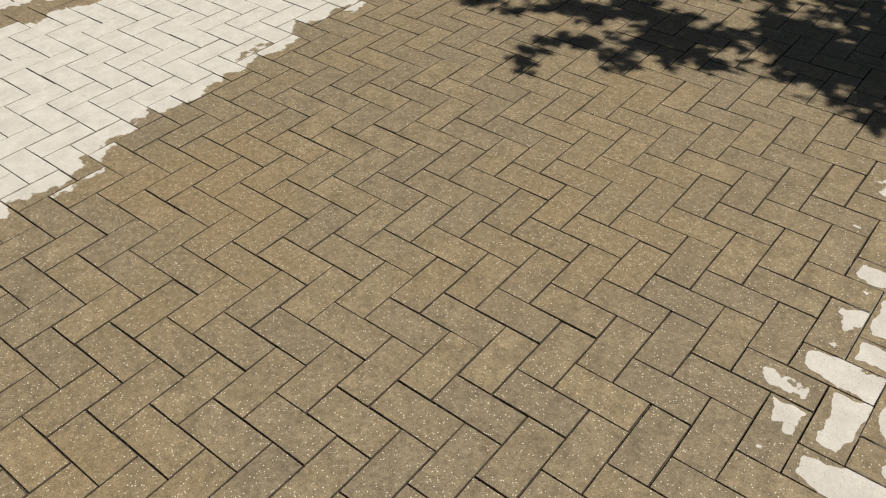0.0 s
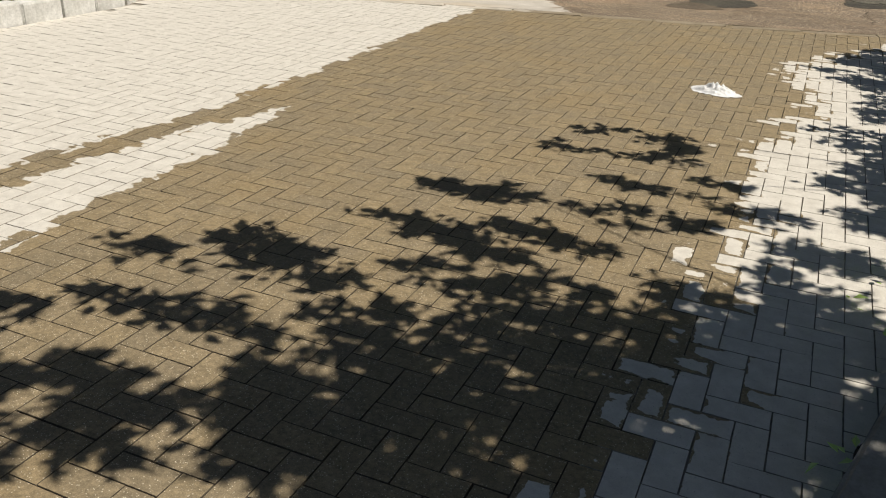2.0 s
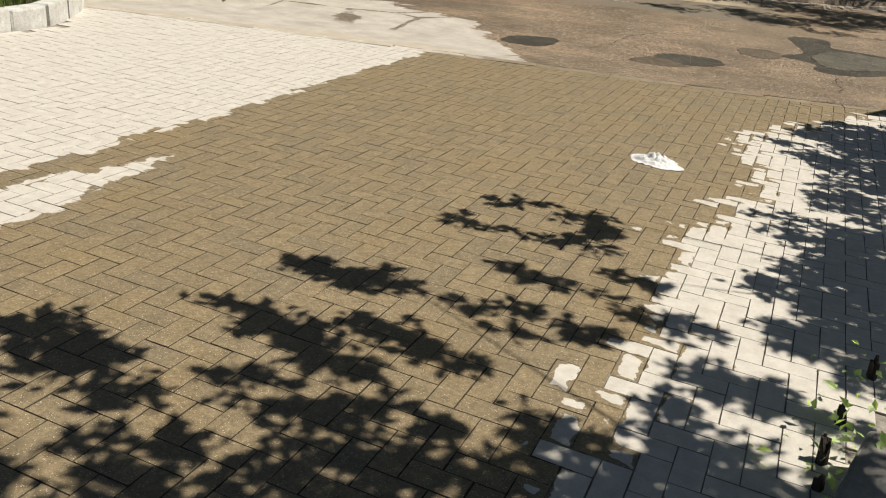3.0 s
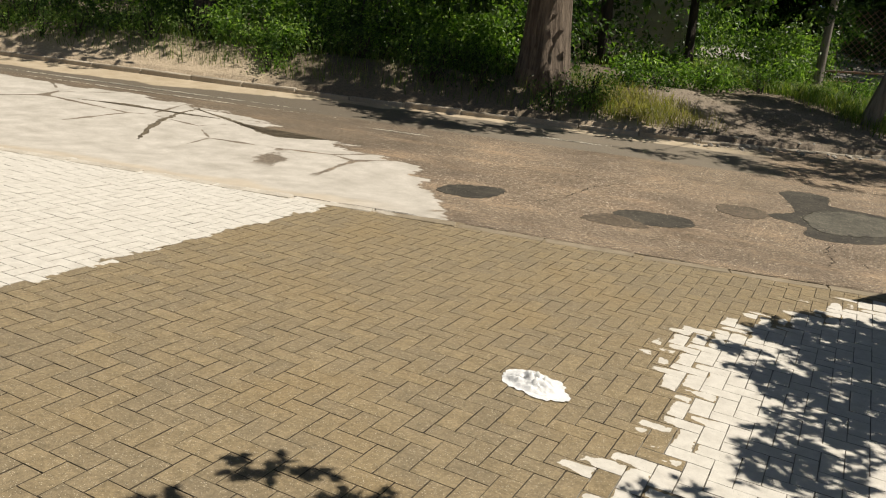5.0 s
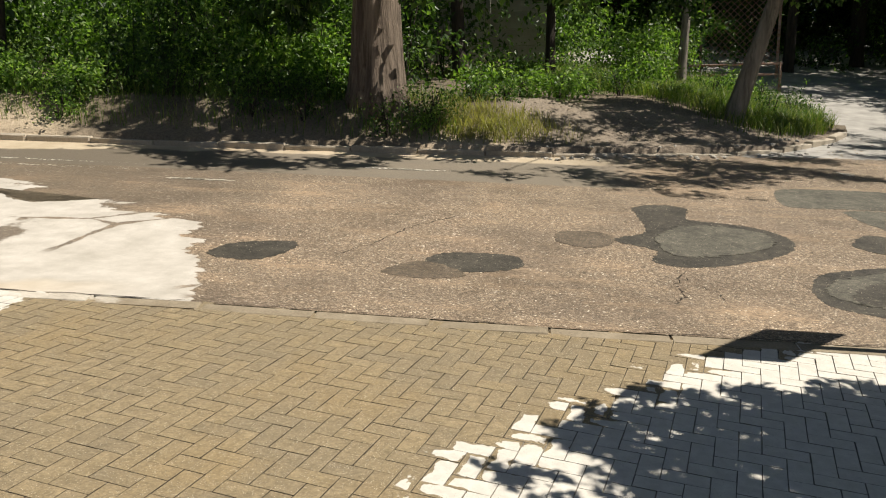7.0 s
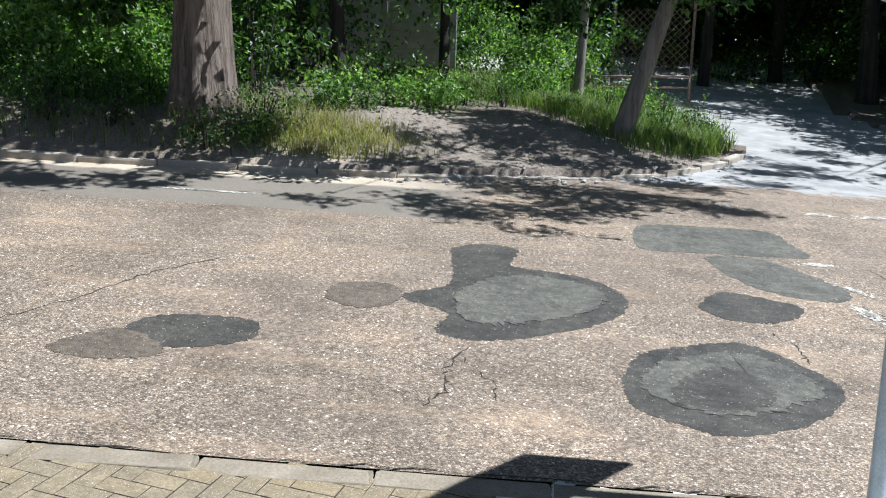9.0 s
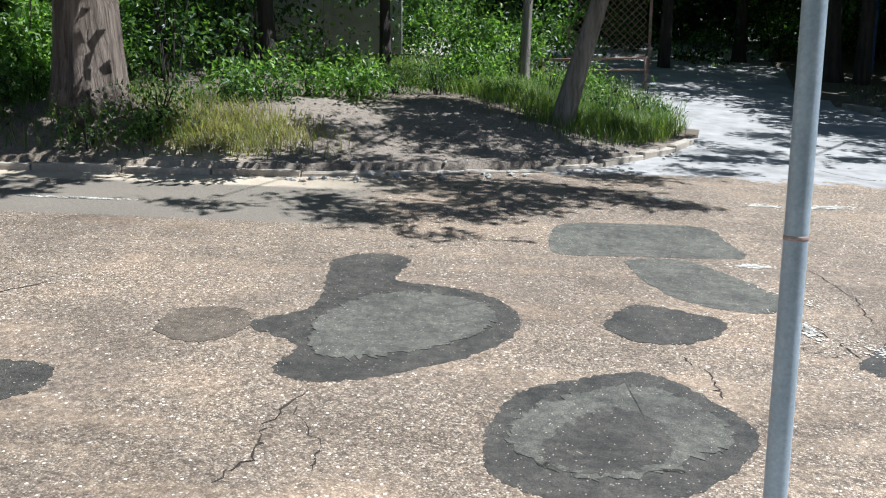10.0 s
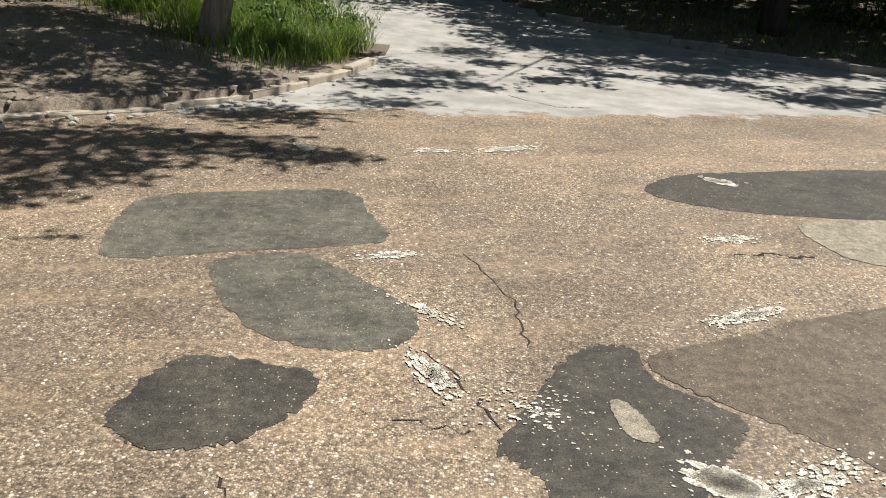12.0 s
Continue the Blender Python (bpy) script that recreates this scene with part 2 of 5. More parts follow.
def mat_road():
    m, nt, p = material("old_chip_asphalt")
    x, y, pos = plan_coords(nt)
    s, d = road_coords(nt, x, y)
    n1 = calc(nt, "SUBTRACT", noise_node(nt, pos, 1.6, 5, 0.62), 0.5)
    n2 = noise_node(nt, pos, 0.5, 4, 0.6)
    # stretched stains that run with the traffic
    comb = nt.nodes.new("ShaderNodeCombineXYZ")
    nt.links.new(calc(nt, "MULTIPLY", s, 0.35), comb.inputs[0])
    nt.links.new(calc(nt, "MULTIPLY", d, 1.6), comb.inputs[1])
    n3 = calc(nt, "SUBTRACT", noise_node(nt, comb.outputs[0], 1.5, 5, 0.65), 0.5)
    chips = voronoi_node(nt, pos, 105, "Color")
    cd = voronoi_node(nt, pos, 105)
    sep = nt.nodes.new("ShaderNodeSeparateColor")
    nt.links.new(chips, sep.inputs[0])
    tone = ramp_node(nt, sep.outputs[0], [(0.0, (0.09, 0.068, 0.048)), (0.45, (0.25, 0.19, 0.132)), (0.72, (0.37, 0.29, 0.207)), (0.93, (0.47, 0.385, 0.285)), (1.0, (0.68, 0.6, 0.48))])
    tone = blend(nt, calc(nt, "MULTIPLY", step(nt, cd, 0.5, 0.4), 0.55), tone, (0.10, 0.078, 0.057))
    tone = blend(nt, calc(nt, "MULTIPLY", step(nt, n2, 0.56, 0.25), 0.5), tone, (0.15, 0.118, 0.09))
    tone = blend(nt, calc(nt, "MULTIPLY", step(nt, n3, 0.07, 0.2), 0.45), tone, (0.36, 0.265, 0.175))
    mott = noise_node(nt, pos, 26, 3, 0.75)
    tone = blend(nt, 0.6, tone, blend(nt, 1.0, tone, ramp_node(nt, mott, [(0.32, (0.35, 0.34, 0.33)), (0.5, (1.0, 1.0, 1.0)), (0.68, (1.75, 1.72, 1.65))]), "MULTIPLY"))
    # sparse pale specks: white chips, and wet sun glints put into the colour
    glint = voronoi_node(nt, pos, 46, "Color")
    gsep = nt.nodes.new("ShaderNodeSeparateColor")
    nt.links.new(glint, gsep.inputs[0])
    tone = blend(nt, calc(nt, "MULTIPLY", step(nt, gsep.outputs[0], 0.955, 0.01), calc(nt, "SUBTRACT", 1.0, step(nt, voronoi_node(nt, pos, 46), 0.36, 0.2))), tone, (0.75, 0.68, 0.56))
    # broad worn and dirty areas
    wear = noise_node(nt, pos, 0.9, 4, 0.6)
    tone = blend(nt, 1.0, tone, ramp_node(nt, wear, [(0.3, (0.72, 0.70, 0.68)), (0.5, (1.0, 0.99, 0.98)), (0.68, (1.22, 1.17, 1.12))]), "MULTIPLY")
    # smoother, darker lane beside the far kerb
    lane = calc(nt, "MULTIPLY", step(nt, calc(nt, "MULTIPLY_ADD", n1, 0.12, d), 5.0, 0.06), calc(nt, "SUBTRACT", 1.0, step(nt, s, 3.9, 0.9)))
    smooth = ramp_node(nt, noise_node(nt, pos, 60, 4, 0.7), [(0.3, (0.15, 0.13, 0.10)), (0.7, (0.26, 0.225, 0.175))])
    tone = blend(nt, calc(nt, "MULTIPLY", lane, 0.85), tone, smooth)
    tone = blend(nt, calc(nt, "MULTIPLY", calc(nt, "SUBTRACT", 1.0, step(nt, calc(nt, "MULTIPLY_ADD", n3, 5.0, s), -1.2, 2.5)), 0.5), tone, (0.105, 0.085, 0.062))
    # dried part with a ragged edge
    edge = curve_node(nt, s, -30, 4, [(-30, 4.8), (-10, 4.6), (-6, 4.5), (-3.7, 4.0), (-2.7, 3.25), (-1.2, 2.7), (-0.6, 2.1), (0.08, 0.75), (0.25, 0.2), (0.5, -2), (4, -2)], -2, 6)
    de = calc(nt, "ADD", calc(nt, "MULTIPLY_ADD", n1, 0.8, d), calc(nt, "MULTIPLY", n3, 1.9))
    dry = calc(nt, "SUBTRACT", 1.0, step(nt, de, edge, 0.04))
    crackd = voronoi_node(nt, pos, 0.55, "Distance", "DISTANCE_TO_EDGE")
    damp = calc(nt, "MULTIPLY", calc(nt, "SUBTRACT", 1.0, step(nt, calc(nt, "MULTIPLY_ADD", n1, -0.12, crackd), 0.012, 0.012)), step(nt, d, calc(nt, "MULTIPLY", edge, 0.45), 0.3))
    dry = calc(nt, "MULTIPLY", dry, calc(nt, "SUBTRACT", 1.0, calc(nt, "MULTIPLY", damp, 0.9)))
    fine = noise_node(nt, pos, 120, 3, 0.7)
    pale = ramp_node(nt, noise_node(nt, pos, 3.0, 6, 0.65), [(0.3, (0.42, 0.385, 0.33)), (0.7, (0.62, 0.575, 0.51))])
    pale = blend(nt, 0.4, pale, blend(nt, 1.0, pale, ramp_node(nt, fine, [(0.3, (0.6, 0.6, 0.6)), (0.7, (1.25, 1.25, 1.25))]), "MULTIPLY"))
    tone = blend(nt, dry, tone, pale)
    # pale worn concrete of the side lane
    aedge = calc(nt, "ADD", calc(nt, "MULTIPLY_ADD", n1, 1.4, d), calc(nt, "MULTIPLY", n3, 0.9))
    alley = calc(nt, "MULTIPLY", step(nt, aedge, 7.8, 0.1), step(nt, s, 3.0, 0.5))
    grey = ramp_node(nt, noise_node(nt, pos, 2.0, 6, 0.65), [(0.3, (0.25, 0.237, 0.215)), (0.7, (0.45, 0.427, 0.39))])
    tone = blend(nt, alley, tone, grey)
    # sand along both gutters
    n4 = noise_node(nt, pos, 3.5, 5, 0.65)
    g1 = calc(nt, "MULTIPLY", step(nt, calc(nt, "MULTIPLY_ADD", n1, 0.5, d), 6.32, 0.12), calc(nt, "SUBTRACT", 1.0, step(nt, s, 3.6, 2.4)))
    g1 = calc(nt, "MAXIMUM", g1, calc(nt, "MULTIPLY", step(nt, calc(nt, "MULTIPLY_ADD", n1, 0.6, d), curve_node(nt, s, -30, 4, [(-30, 5.2), (-6, 5.6), (-3, 6.2), (4, 6.6)], 0, 8), 0.12), calc(nt, "SUBTRACT", 1.0, step(nt, s, -1.5, 1.0))))
    g2 = calc(nt, "MULTIPLY", calc(nt, "SUBTRACT", 1.0, step(nt, calc(nt, "MULTIPLY_ADD", n1, 0.7, d), 0.32, 0.25)), calc(nt, "SUBTRACT", 1.0, step(nt, s, -0.6, 1.2)))
    sand = ramp_node(nt, n4, [(0.3, (0.46, 0.36, 0.24)), (0.7, (0.62, 0.52, 0.38))])
    tone = blend(nt, calc(nt, "MAXIMUM", calc(nt, "MULTIPLY", g1, 0.85), calc(nt, "MULTIPLY", g2, 0.5)), tone, sand)
    put(nt, p.inputs["Base Color"], tone)
    paleness = calc(nt, "MAXIMUM", dry, alley)
    put(nt, p.inputs["Roughness"], calc(nt, "MULTIPLY_ADD", paleness, 0.25, 0.66))
    put(nt, p.inputs["Specular IOR Level"], 0.35)
    hgt = calc(nt, "MULTIPLY", calc(nt, "SUBTRACT", 0.6, cd), calc(nt, "SUBTRACT", 1.0, calc(nt, "MULTIPLY", paleness, 0.7)))
    b = bump_node(nt, hgt, 0.45, 0.006)
    put(nt, p.inputs["Normal"], bump_node(nt, n1, 0.3, 0.04, b))
    return m


def mat_patch(name, c0, c1, rough, ring=None):
    m, nt, p = material(name)
    x, y, pos = plan_coords(nt)
    s, d = road_coords(nt, x, y)
    comb = nt.nodes.new("ShaderNodeCombineXYZ")
    nt.links.new(calc(nt, "MULTIPLY", s, 1.2), comb.inputs[0])
    nt.links.new(calc(nt, "MULTIPLY", d, 9.0), comb.inputs[1])
    streak = noise_node(nt, comb.outputs[0], 2.2, 4, 0.7)
    n = noise_node(nt, pos, 2.6, 6, 0.7)
    g = noise_node(nt, pos, 130, 3, 0.8)
    col = ramp_node(nt, calc(nt, "MULTIPLY_ADD", calc(nt, "SUBTRACT", streak, 0.5), 0.45, n), [(0.3, c0), (0.5, [(a + b) / 2 for a, b in zip(c0, c1)]), (0.72, c1)])
    col = blend(nt, 0.75, col, blend(nt, 1.0, col, ramp_node(nt, g, [(0.35, (0.3, 0.3, 0.3)), (0.68, (1.9, 1.85, 1.75))]), "MULTIPLY"))
    grit = noise_node(nt, pos, 17, 4, 0.75)
    col = blend(nt, 0.6, col, blend(nt, 1.0, col, ramp_node(nt, grit, [(0.34, (0.34, 0.33, 0.31)), (0.5, (0.86, 0.84, 0.79)), (0.68, (1.5, 1.44, 1.3))]), "MULTIPLY"))
    sp = voronoi_node(nt, pos, 90, "Color")
    sep = nt.nodes.new("ShaderNodeSeparateColor")
    nt.links.new(sp, sep.inputs[0])
    spot = calc(nt, "MULTIPLY", step(nt, calc(nt, "MULTIPLY_ADD", n, 0.14, sep.outputs[0]), 1.03, 0.02), calc(nt, "SUBTRACT", 1.0, step(nt, voronoi_node(nt, pos, 90), 0.35, 0.2)))
    col = blend(nt, spot, col, (0.5, 0.43, 0.33))
    put(nt, p.inputs["Base Color"], col)
    put(nt, p.inputs["Roughness"], rough)
    put(nt, p.inputs["Specular IOR Level"], 0.35)
    put(nt, p.inputs["Normal"], bump_node(nt, g, 0.7, 0.005))
    return m


def mat_plain(name, c0, c1, scale=6.0, rough=0.85, bump=0.3, fine=60.0, metal=0.0, dist=0.01):
    m, nt, p = material(name)
    tc = nt.nodes.new("ShaderNodeTexCoord").outputs["Object"]
    n = noise_node(nt, tc, scale, 5, 0.65)
    f = noise_node(nt, tc, fine, 3, 0.7)
    col = ramp_node(nt, n, [(0.3, c0), (0.7, c1)])
    col = blend(nt, 0.4, col, blend(nt, 1.0, col, ramp_node(nt, f, [(0.3, (0.6, 0.6, 0.6)), (0.7, (1.3, 1.3, 1.3))]), "MULTIPLY"))
    put(nt, p.inputs["Base Color"], col)
    put(nt, p.inputs["Roughness"], rough)
    put(nt, p.inputs["Metallic"], metal)
    put(nt, p.inputs["Normal"], bump_node(nt, f, bump, dist))
    return m


def mat_verge():
    m, nt, p = material("verge_earth")
    x, y, pos = plan_coords(nt)
    s, d = road_coords(nt, x, y)
    n1 = noise_node(nt, pos, 1.3, 5, 0.65)
    n2 = noise_node(nt, pos, 22, 4, 0.7)
    sand = ramp_node(nt, n2, [(0.3, (0.36, 0.28, 0.19)), (0.7, (0.58, 0.47, 0.34))])
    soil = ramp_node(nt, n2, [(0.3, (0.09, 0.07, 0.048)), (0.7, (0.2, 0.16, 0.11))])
    dirt = ramp_node(nt, n2, [(0.3, (0.16, 0.128, 0.095)), (0.7, (0.32, 0.262, 0.2))])
    near = calc(nt, "MULTIPLY_ADD", n1, 0.9, d)
    col = blend(nt, step(nt, near, 7.75, 0.5), sand, soil)
    # the bank's shady stretch is coloured darker, soil over most of the sand
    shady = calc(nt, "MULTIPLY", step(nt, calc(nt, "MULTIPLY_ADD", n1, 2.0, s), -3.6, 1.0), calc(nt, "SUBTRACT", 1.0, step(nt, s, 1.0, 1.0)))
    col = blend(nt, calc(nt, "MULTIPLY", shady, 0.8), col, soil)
    apron = calc(nt, "MULTIPLY", step(nt, s, 2.2, 0.8), calc(nt, "SUBTRACT", 1.0, step(nt, near, 10.6, 0.8)))
    col = blend(nt, apron, col, dirt)
    put(nt, p.inputs["Base Color"], col)
    put(nt, p.inputs["Roughness"], 0.95)
    put(nt, p.inputs["Normal"], bump_node(nt, n2, 0.9, 0.03))
    return m


def mat_leaf(name, c0, c1, c2):
    m, nt, p = material(name)
    geo = nt.nodes.new("ShaderNodeNewGeometry")
    col = ramp_node(nt, geo.outputs["Random Per Island"], [(0.0, c0), (0.6, c1), (1.0, c2)])
    tc = nt.nodes.new("ShaderNodeTexCoord").outputs["Object"]
    col = blend(nt, calc(nt, "MULTIPLY", step(nt, noise_node(nt, tc, 0.9, 3), 0.5, 0.4), 0.45), col, c0)
    put(nt, p.inputs["Base Color"], col)
    put(nt, p.inputs["Roughness"], 0.42)
    put(nt, p.inputs["Specular IOR Level"], 0.45)
    tr = nt.nodes.new("ShaderNodeBsdfTranslucent")
    nt.links.new(blend(nt, 1.0, col, (1.6, 1.9, 0.6), "MULTIPLY"), tr.inputs[0])
    mix = nt.nodes.new("ShaderNodeMixShader")
    mix.inputs[0].default_value = 0.45
    nt.links.new(p.outputs[0], mix.inputs[1])
    nt.links.new(tr.outputs[0], mix.inputs[2])
    nt.links.new(mix.outputs[0], nt.nodes["Material Output"].inputs[0])
    return m


def mat_bark(name, c0, c1):
    m, nt, p = material(name)
    tc = nt.nodes.new("ShaderNodeTexCoord").outputs["Object"]
    mp = nt.nodes.new("ShaderNodeMapping")
    mp.inputs["Scale"].default_value = (1, 1, 0.12)
    nt.links.new(tc, mp.inputs[0])
    n = noise_node(nt, mp.outputs[0], 22, 5, 0.7, 0.6)
    b = noise_node(nt, tc, 2.5, 3)
    col = ramp_node(nt, n, [(0.35, c0), (0.65, c1)])
    col = blend(nt, calc(nt, "MULTIPLY", b, 0.4), col, c0)
    wide = nt.nodes.new("ShaderNodeMapping")
    wide.inputs["Scale"].default_value = (1, 1, 0.035)
    nt.links.new(tc, wide.inputs[0])
    band = noise_node(nt, wide.outputs[0], 7, 2, 0.5)
    col = blend(nt, calc(nt, "MULTIPLY", step(nt, band, 0.56, 0.2), 0.5), col, c1)
    col = blend(nt, calc(nt, "MULTIPLY", calc(nt, "SUBTRACT", 1.0, step(nt, band, 0.42, 0.14)), 0.6), col, c0)
    put(nt, p.inputs["Base Color"], col)
    put(nt, p.inputs["Roughness"], 0.95)
    put(nt, p.inputs["Normal"], bump_node(nt, band, 0.5, 0.08, bump_node(nt, n, 1.0, 0.05)))
    return m


PAVER = mat_paver()
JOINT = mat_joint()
ASPHALT = mat_road()
VERGE = mat_verge()
FIELD = mat_plain("far_field", (0.07, 0.09, 0.035), (0.14, 0.13, 0.07), 0.3)
KERBSTONE = mat_plain("kerb_concrete", (0.33, 0.28, 0.21), (0.55, 0.48, 0.385), 3)
KERB_GREY = mat_plain("grey_kerb_concrete", (0.2, 0.19, 0.17), (0.34, 0.325, 0.295), 5)
def mat_strip():
    m, nt, p = material("kerb_strip_concrete")
    x, y, pos = plan_coords(nt)
    s, d = road_coords(nt, x, y)
    n, f = noise_node(nt, pos, 4, 5, 0.65), noise_node(nt, pos, 70, 3, 0.75)
    wetc = ramp_node(nt, n, [(0.3, (0.20, 0.16, 0.105)), (0.7, (0.33, 0.275, 0.195))])
    dryc = ramp_node(nt, n, [(0.3, (0.42, 0.37, 0.30)), (0.7, (0.6, 0.55, 0.47))])
    side = step(nt, calc(nt, "MULTIPLY_ADD", n, 1.2, s), 0.3, 0.2)
    col = blend(nt, side, dryc, wetc)
    col = blend(nt, 0.5, col, blend(nt, 1.0, col, ramp_node(nt, f, [(0.3, (0.5, 0.5, 0.5)), (0.7, (1.5, 1.5, 1.5))]), "MULTIPLY"))
    put(nt, p.inputs["Base Color"], col)
    put(nt, p.inputs["Roughness"], 0.85)
    put(nt, p.inputs["Normal"], bump_node(nt, f, 0.5, 0.006))
    return m


STRIP = mat_strip()
WHITEWASH = mat_plain("whitewashed_concrete", (0.55, 0.54, 0.5), (0.82, 0.81, 0.78), 7)
PATCH_GREY = mat_patch("grey_asphalt_patch", (0.068, 0.066, 0.056), (0.165, 0.158, 0.132), 0.7)
PATCH_DARK = mat_patch("dark_asphalt_patch", (0.035, 0.033, 0.029), (0.095, 0.087, 0.073), 0.65)
PATCH_MID = mat_patch("worn_grey_patch", (0.07, 0.068, 0.058), (0.158, 0.151, 0.126), 0.7)
PATCH_BROWN = mat_patch("brown_asphalt_patch", (0.10, 0.08, 0.06), (0.165, 0.135, 0.105), 0.7)
SILT = mat_patch("dried_silt", (0.25, 0.23, 0.185), (0.33, 0.30, 0.245), 0.8)
CHALK = mat_patch("worn_white_paint", (0.55, 0.52, 0.46), (0.8, 0.78, 0.72), 0.8)
# pale end stands in for sun highlights, dark end for the gaps between leaves
LEAF_WOOD = mat_leaf("woodland_leaf", (0.018, 0.04, 0.010), (0.052, 0.105, 0.025), (0.19, 0.29, 0.075))
# brighter copy of the leaf colours, with sunlight painted in
LEAF_LIGHT = mat_leaf("sunlit_leaf", (0.04, 0.085, 0.017), (0.16, 0.265, 0.06), (0.40, 0.51, 0.18))
GRASS = mat_leaf("grass_blade", (0.05, 0.09, 0.018), (0.11, 0.165, 0.04), (0.32, 0.31, 0.13))
BARK = mat_bark("furrowed_bark", (0.07, 0.05, 0.036), (0.30, 0.235, 0.18))
BARK_GREY = mat_bark("grey_bark", (0.15, 0.13, 0.105), (0.36, 0.32, 0.27))
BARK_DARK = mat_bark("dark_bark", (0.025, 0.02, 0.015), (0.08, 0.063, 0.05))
STRAW = mat_leaf("straw_blade", (0.13, 0.14, 0.05), (0.30, 0.25, 0.11), (0.5, 0.42, 0.23))
STEEL = mat_plain("galvanised_paint", (0.36, 0.42, 0.46), (0.47, 0.53, 0.57), 9, 0.4, 0.1, 80, 0.15, 0.002)
SIGN_BACK = mat_plain("sign_back_grey", (0.3, 0.3, 0.3), (0.42, 0.42, 0.42), 5, 0.5, 0.05, 40, 0.6)
RUST = mat_plain("rusty_paint", (0.3, 0.10, 0.04), (0.5, 0.42, 0.36), 12, 0.8)
BLUE = mat_plain("blue_paint", (0.03, 0.06, 0.16), (0.05, 0.10, 0.25), 6, 0.6)
CONCRETE = mat_plain("fence_concrete", (0.26, 0.25, 0.21), (0.42, 0.41, 0.36), 2)
PLASTIC = mat_plain("white_plastic", (0.72, 0.72, 0.72), (0.85, 0.85, 0.84), 9, 0.45)
CABLE = mat_plain("cable_black", (0.02, 0.02, 0.02), (0.03, 0.03, 0.03), 5)


# ---- mesh helpers ----
def mesh_of(name, verts, faces, mat, smooth=False):
    me = bpy.data.meshes.new(name)
    me.from_pydata([tuple(v) for v in verts], [], faces)
    me.materials.append(mat)
    if smooth:
        me.polygons.foreach_set("use_smooth", [len(p.vertices) < 5 for p in me.polygons])
    me.update()
    return me


def fast_mesh(name, verts, quads, mat):
    """A mesh from an array of places and an array of quads."""
    me = bpy.data.meshes.new(name)
    nv, nf = len(verts), len(quads)
    me.vertices.add(nv)
    me.vertices.foreach_set("co", np.asarray(verts, np.float32).ravel())
    me.loops.add(nf * 4)
    me.loops.foreach_set("vertex_index", np.asarray(quads, np.int32).ravel())
    me.polygons.add(nf)
    me.polygons.foreach_set("loop_start", np.arange(nf, dtype=np.int32) * 4)
    me.update(calc_edges=True)
    me.validate()
    me.polygons.foreach_set("use_smooth", [False] * len(me.polygons))
    me.materials.append(mat)
    return me


def from_bm(name, bm, mat, smooth=False):
    me = bpy.data.meshes.new(name)
    bm.normal_update()
    bm.to_mesh(me)
    bm.free()
    me.materials.append(mat)
    if smooth:
        me.polygons.foreach_set("use_smooth", [True] * len(me.polygons))
    return me


def part(name, me, parent, label=""):
    ob = new(name, me)
    ob.parent = parent
    if label:
        ob["label"] = label
    return ob


def empty(name, m):
    ob = new(name)
    ob.empty_display_size = 0.2
    ob.matrix_world = m
    return ob


def box_bm(sx, sy, sz, bevel=0.01, jitter=0.0, rng=random):
    bm = bmesh.new()
    bmesh.ops.create_cube(bm, size=1)
    bmesh.ops.scale(bm, vec=(sx, sy, sz), verts=bm.verts)
    if bevel:
        bmesh.ops.bevel(bm, geom=list(bm.edges), offset=bevel, segments=2, affect="EDGES", profile=0.6)
    if jitter:
        for v in bm.verts:
            v.co += Vector((rng.uniform(-1, 1), rng.uniform(-1, 1), rng.uniform(-1, 1))) * jitter
    return bm


def tube(path, radii, sides=10, lump=0.0, seed=0, flute=0.0):
    """Vertices and quads of a tapered tube along a path."""
    rng = random.Random(seed)
    verts, faces = [], []
    phase = [rng.uniform(0, 6.28) for _ in range(4)]
    for i, (p, r) in enumerate(zip(path, radii)):
        p = Vector(p)
        a = Vector(path[max(i - 1, 0)])
        b = Vector(path[min(i + 1, len(path) - 1)])
        axis = (b - a).normalized()
        side = axis.orthogonal().normalized() if abs(axis.z) < 0.9 else Vector((1, 0, 0))
        side = (side - axis * side.dot(axis)).normalized()
        other = axis.cross(side)
        for k in range(sides):
            t = 2 * math.pi * k / sides
            rr = r * (1 + lump * rng.uniform(-1, 1) + flute * (math.sin(5 * t + phase[0]) * 0.6 + math.sin(8 * t + phase[1] + 0.3 * i) * 0.4))
            verts.append(p + (side * math.cos(t) + other * math.sin(t)) * rr)
    n = len(path)
    for i in range(n - 1):
        for k in range(sides):
            k2 = (k + 1) % sides
            faces.append((i * sides + k, i * sides + k2, (i + 1) * sides + k2, (i + 1) * sides + k))
    faces.append(tuple(range((n - 1) * sides, n * sides)))
    faces.append(tuple(reversed(range(sides))))
    return verts, faces


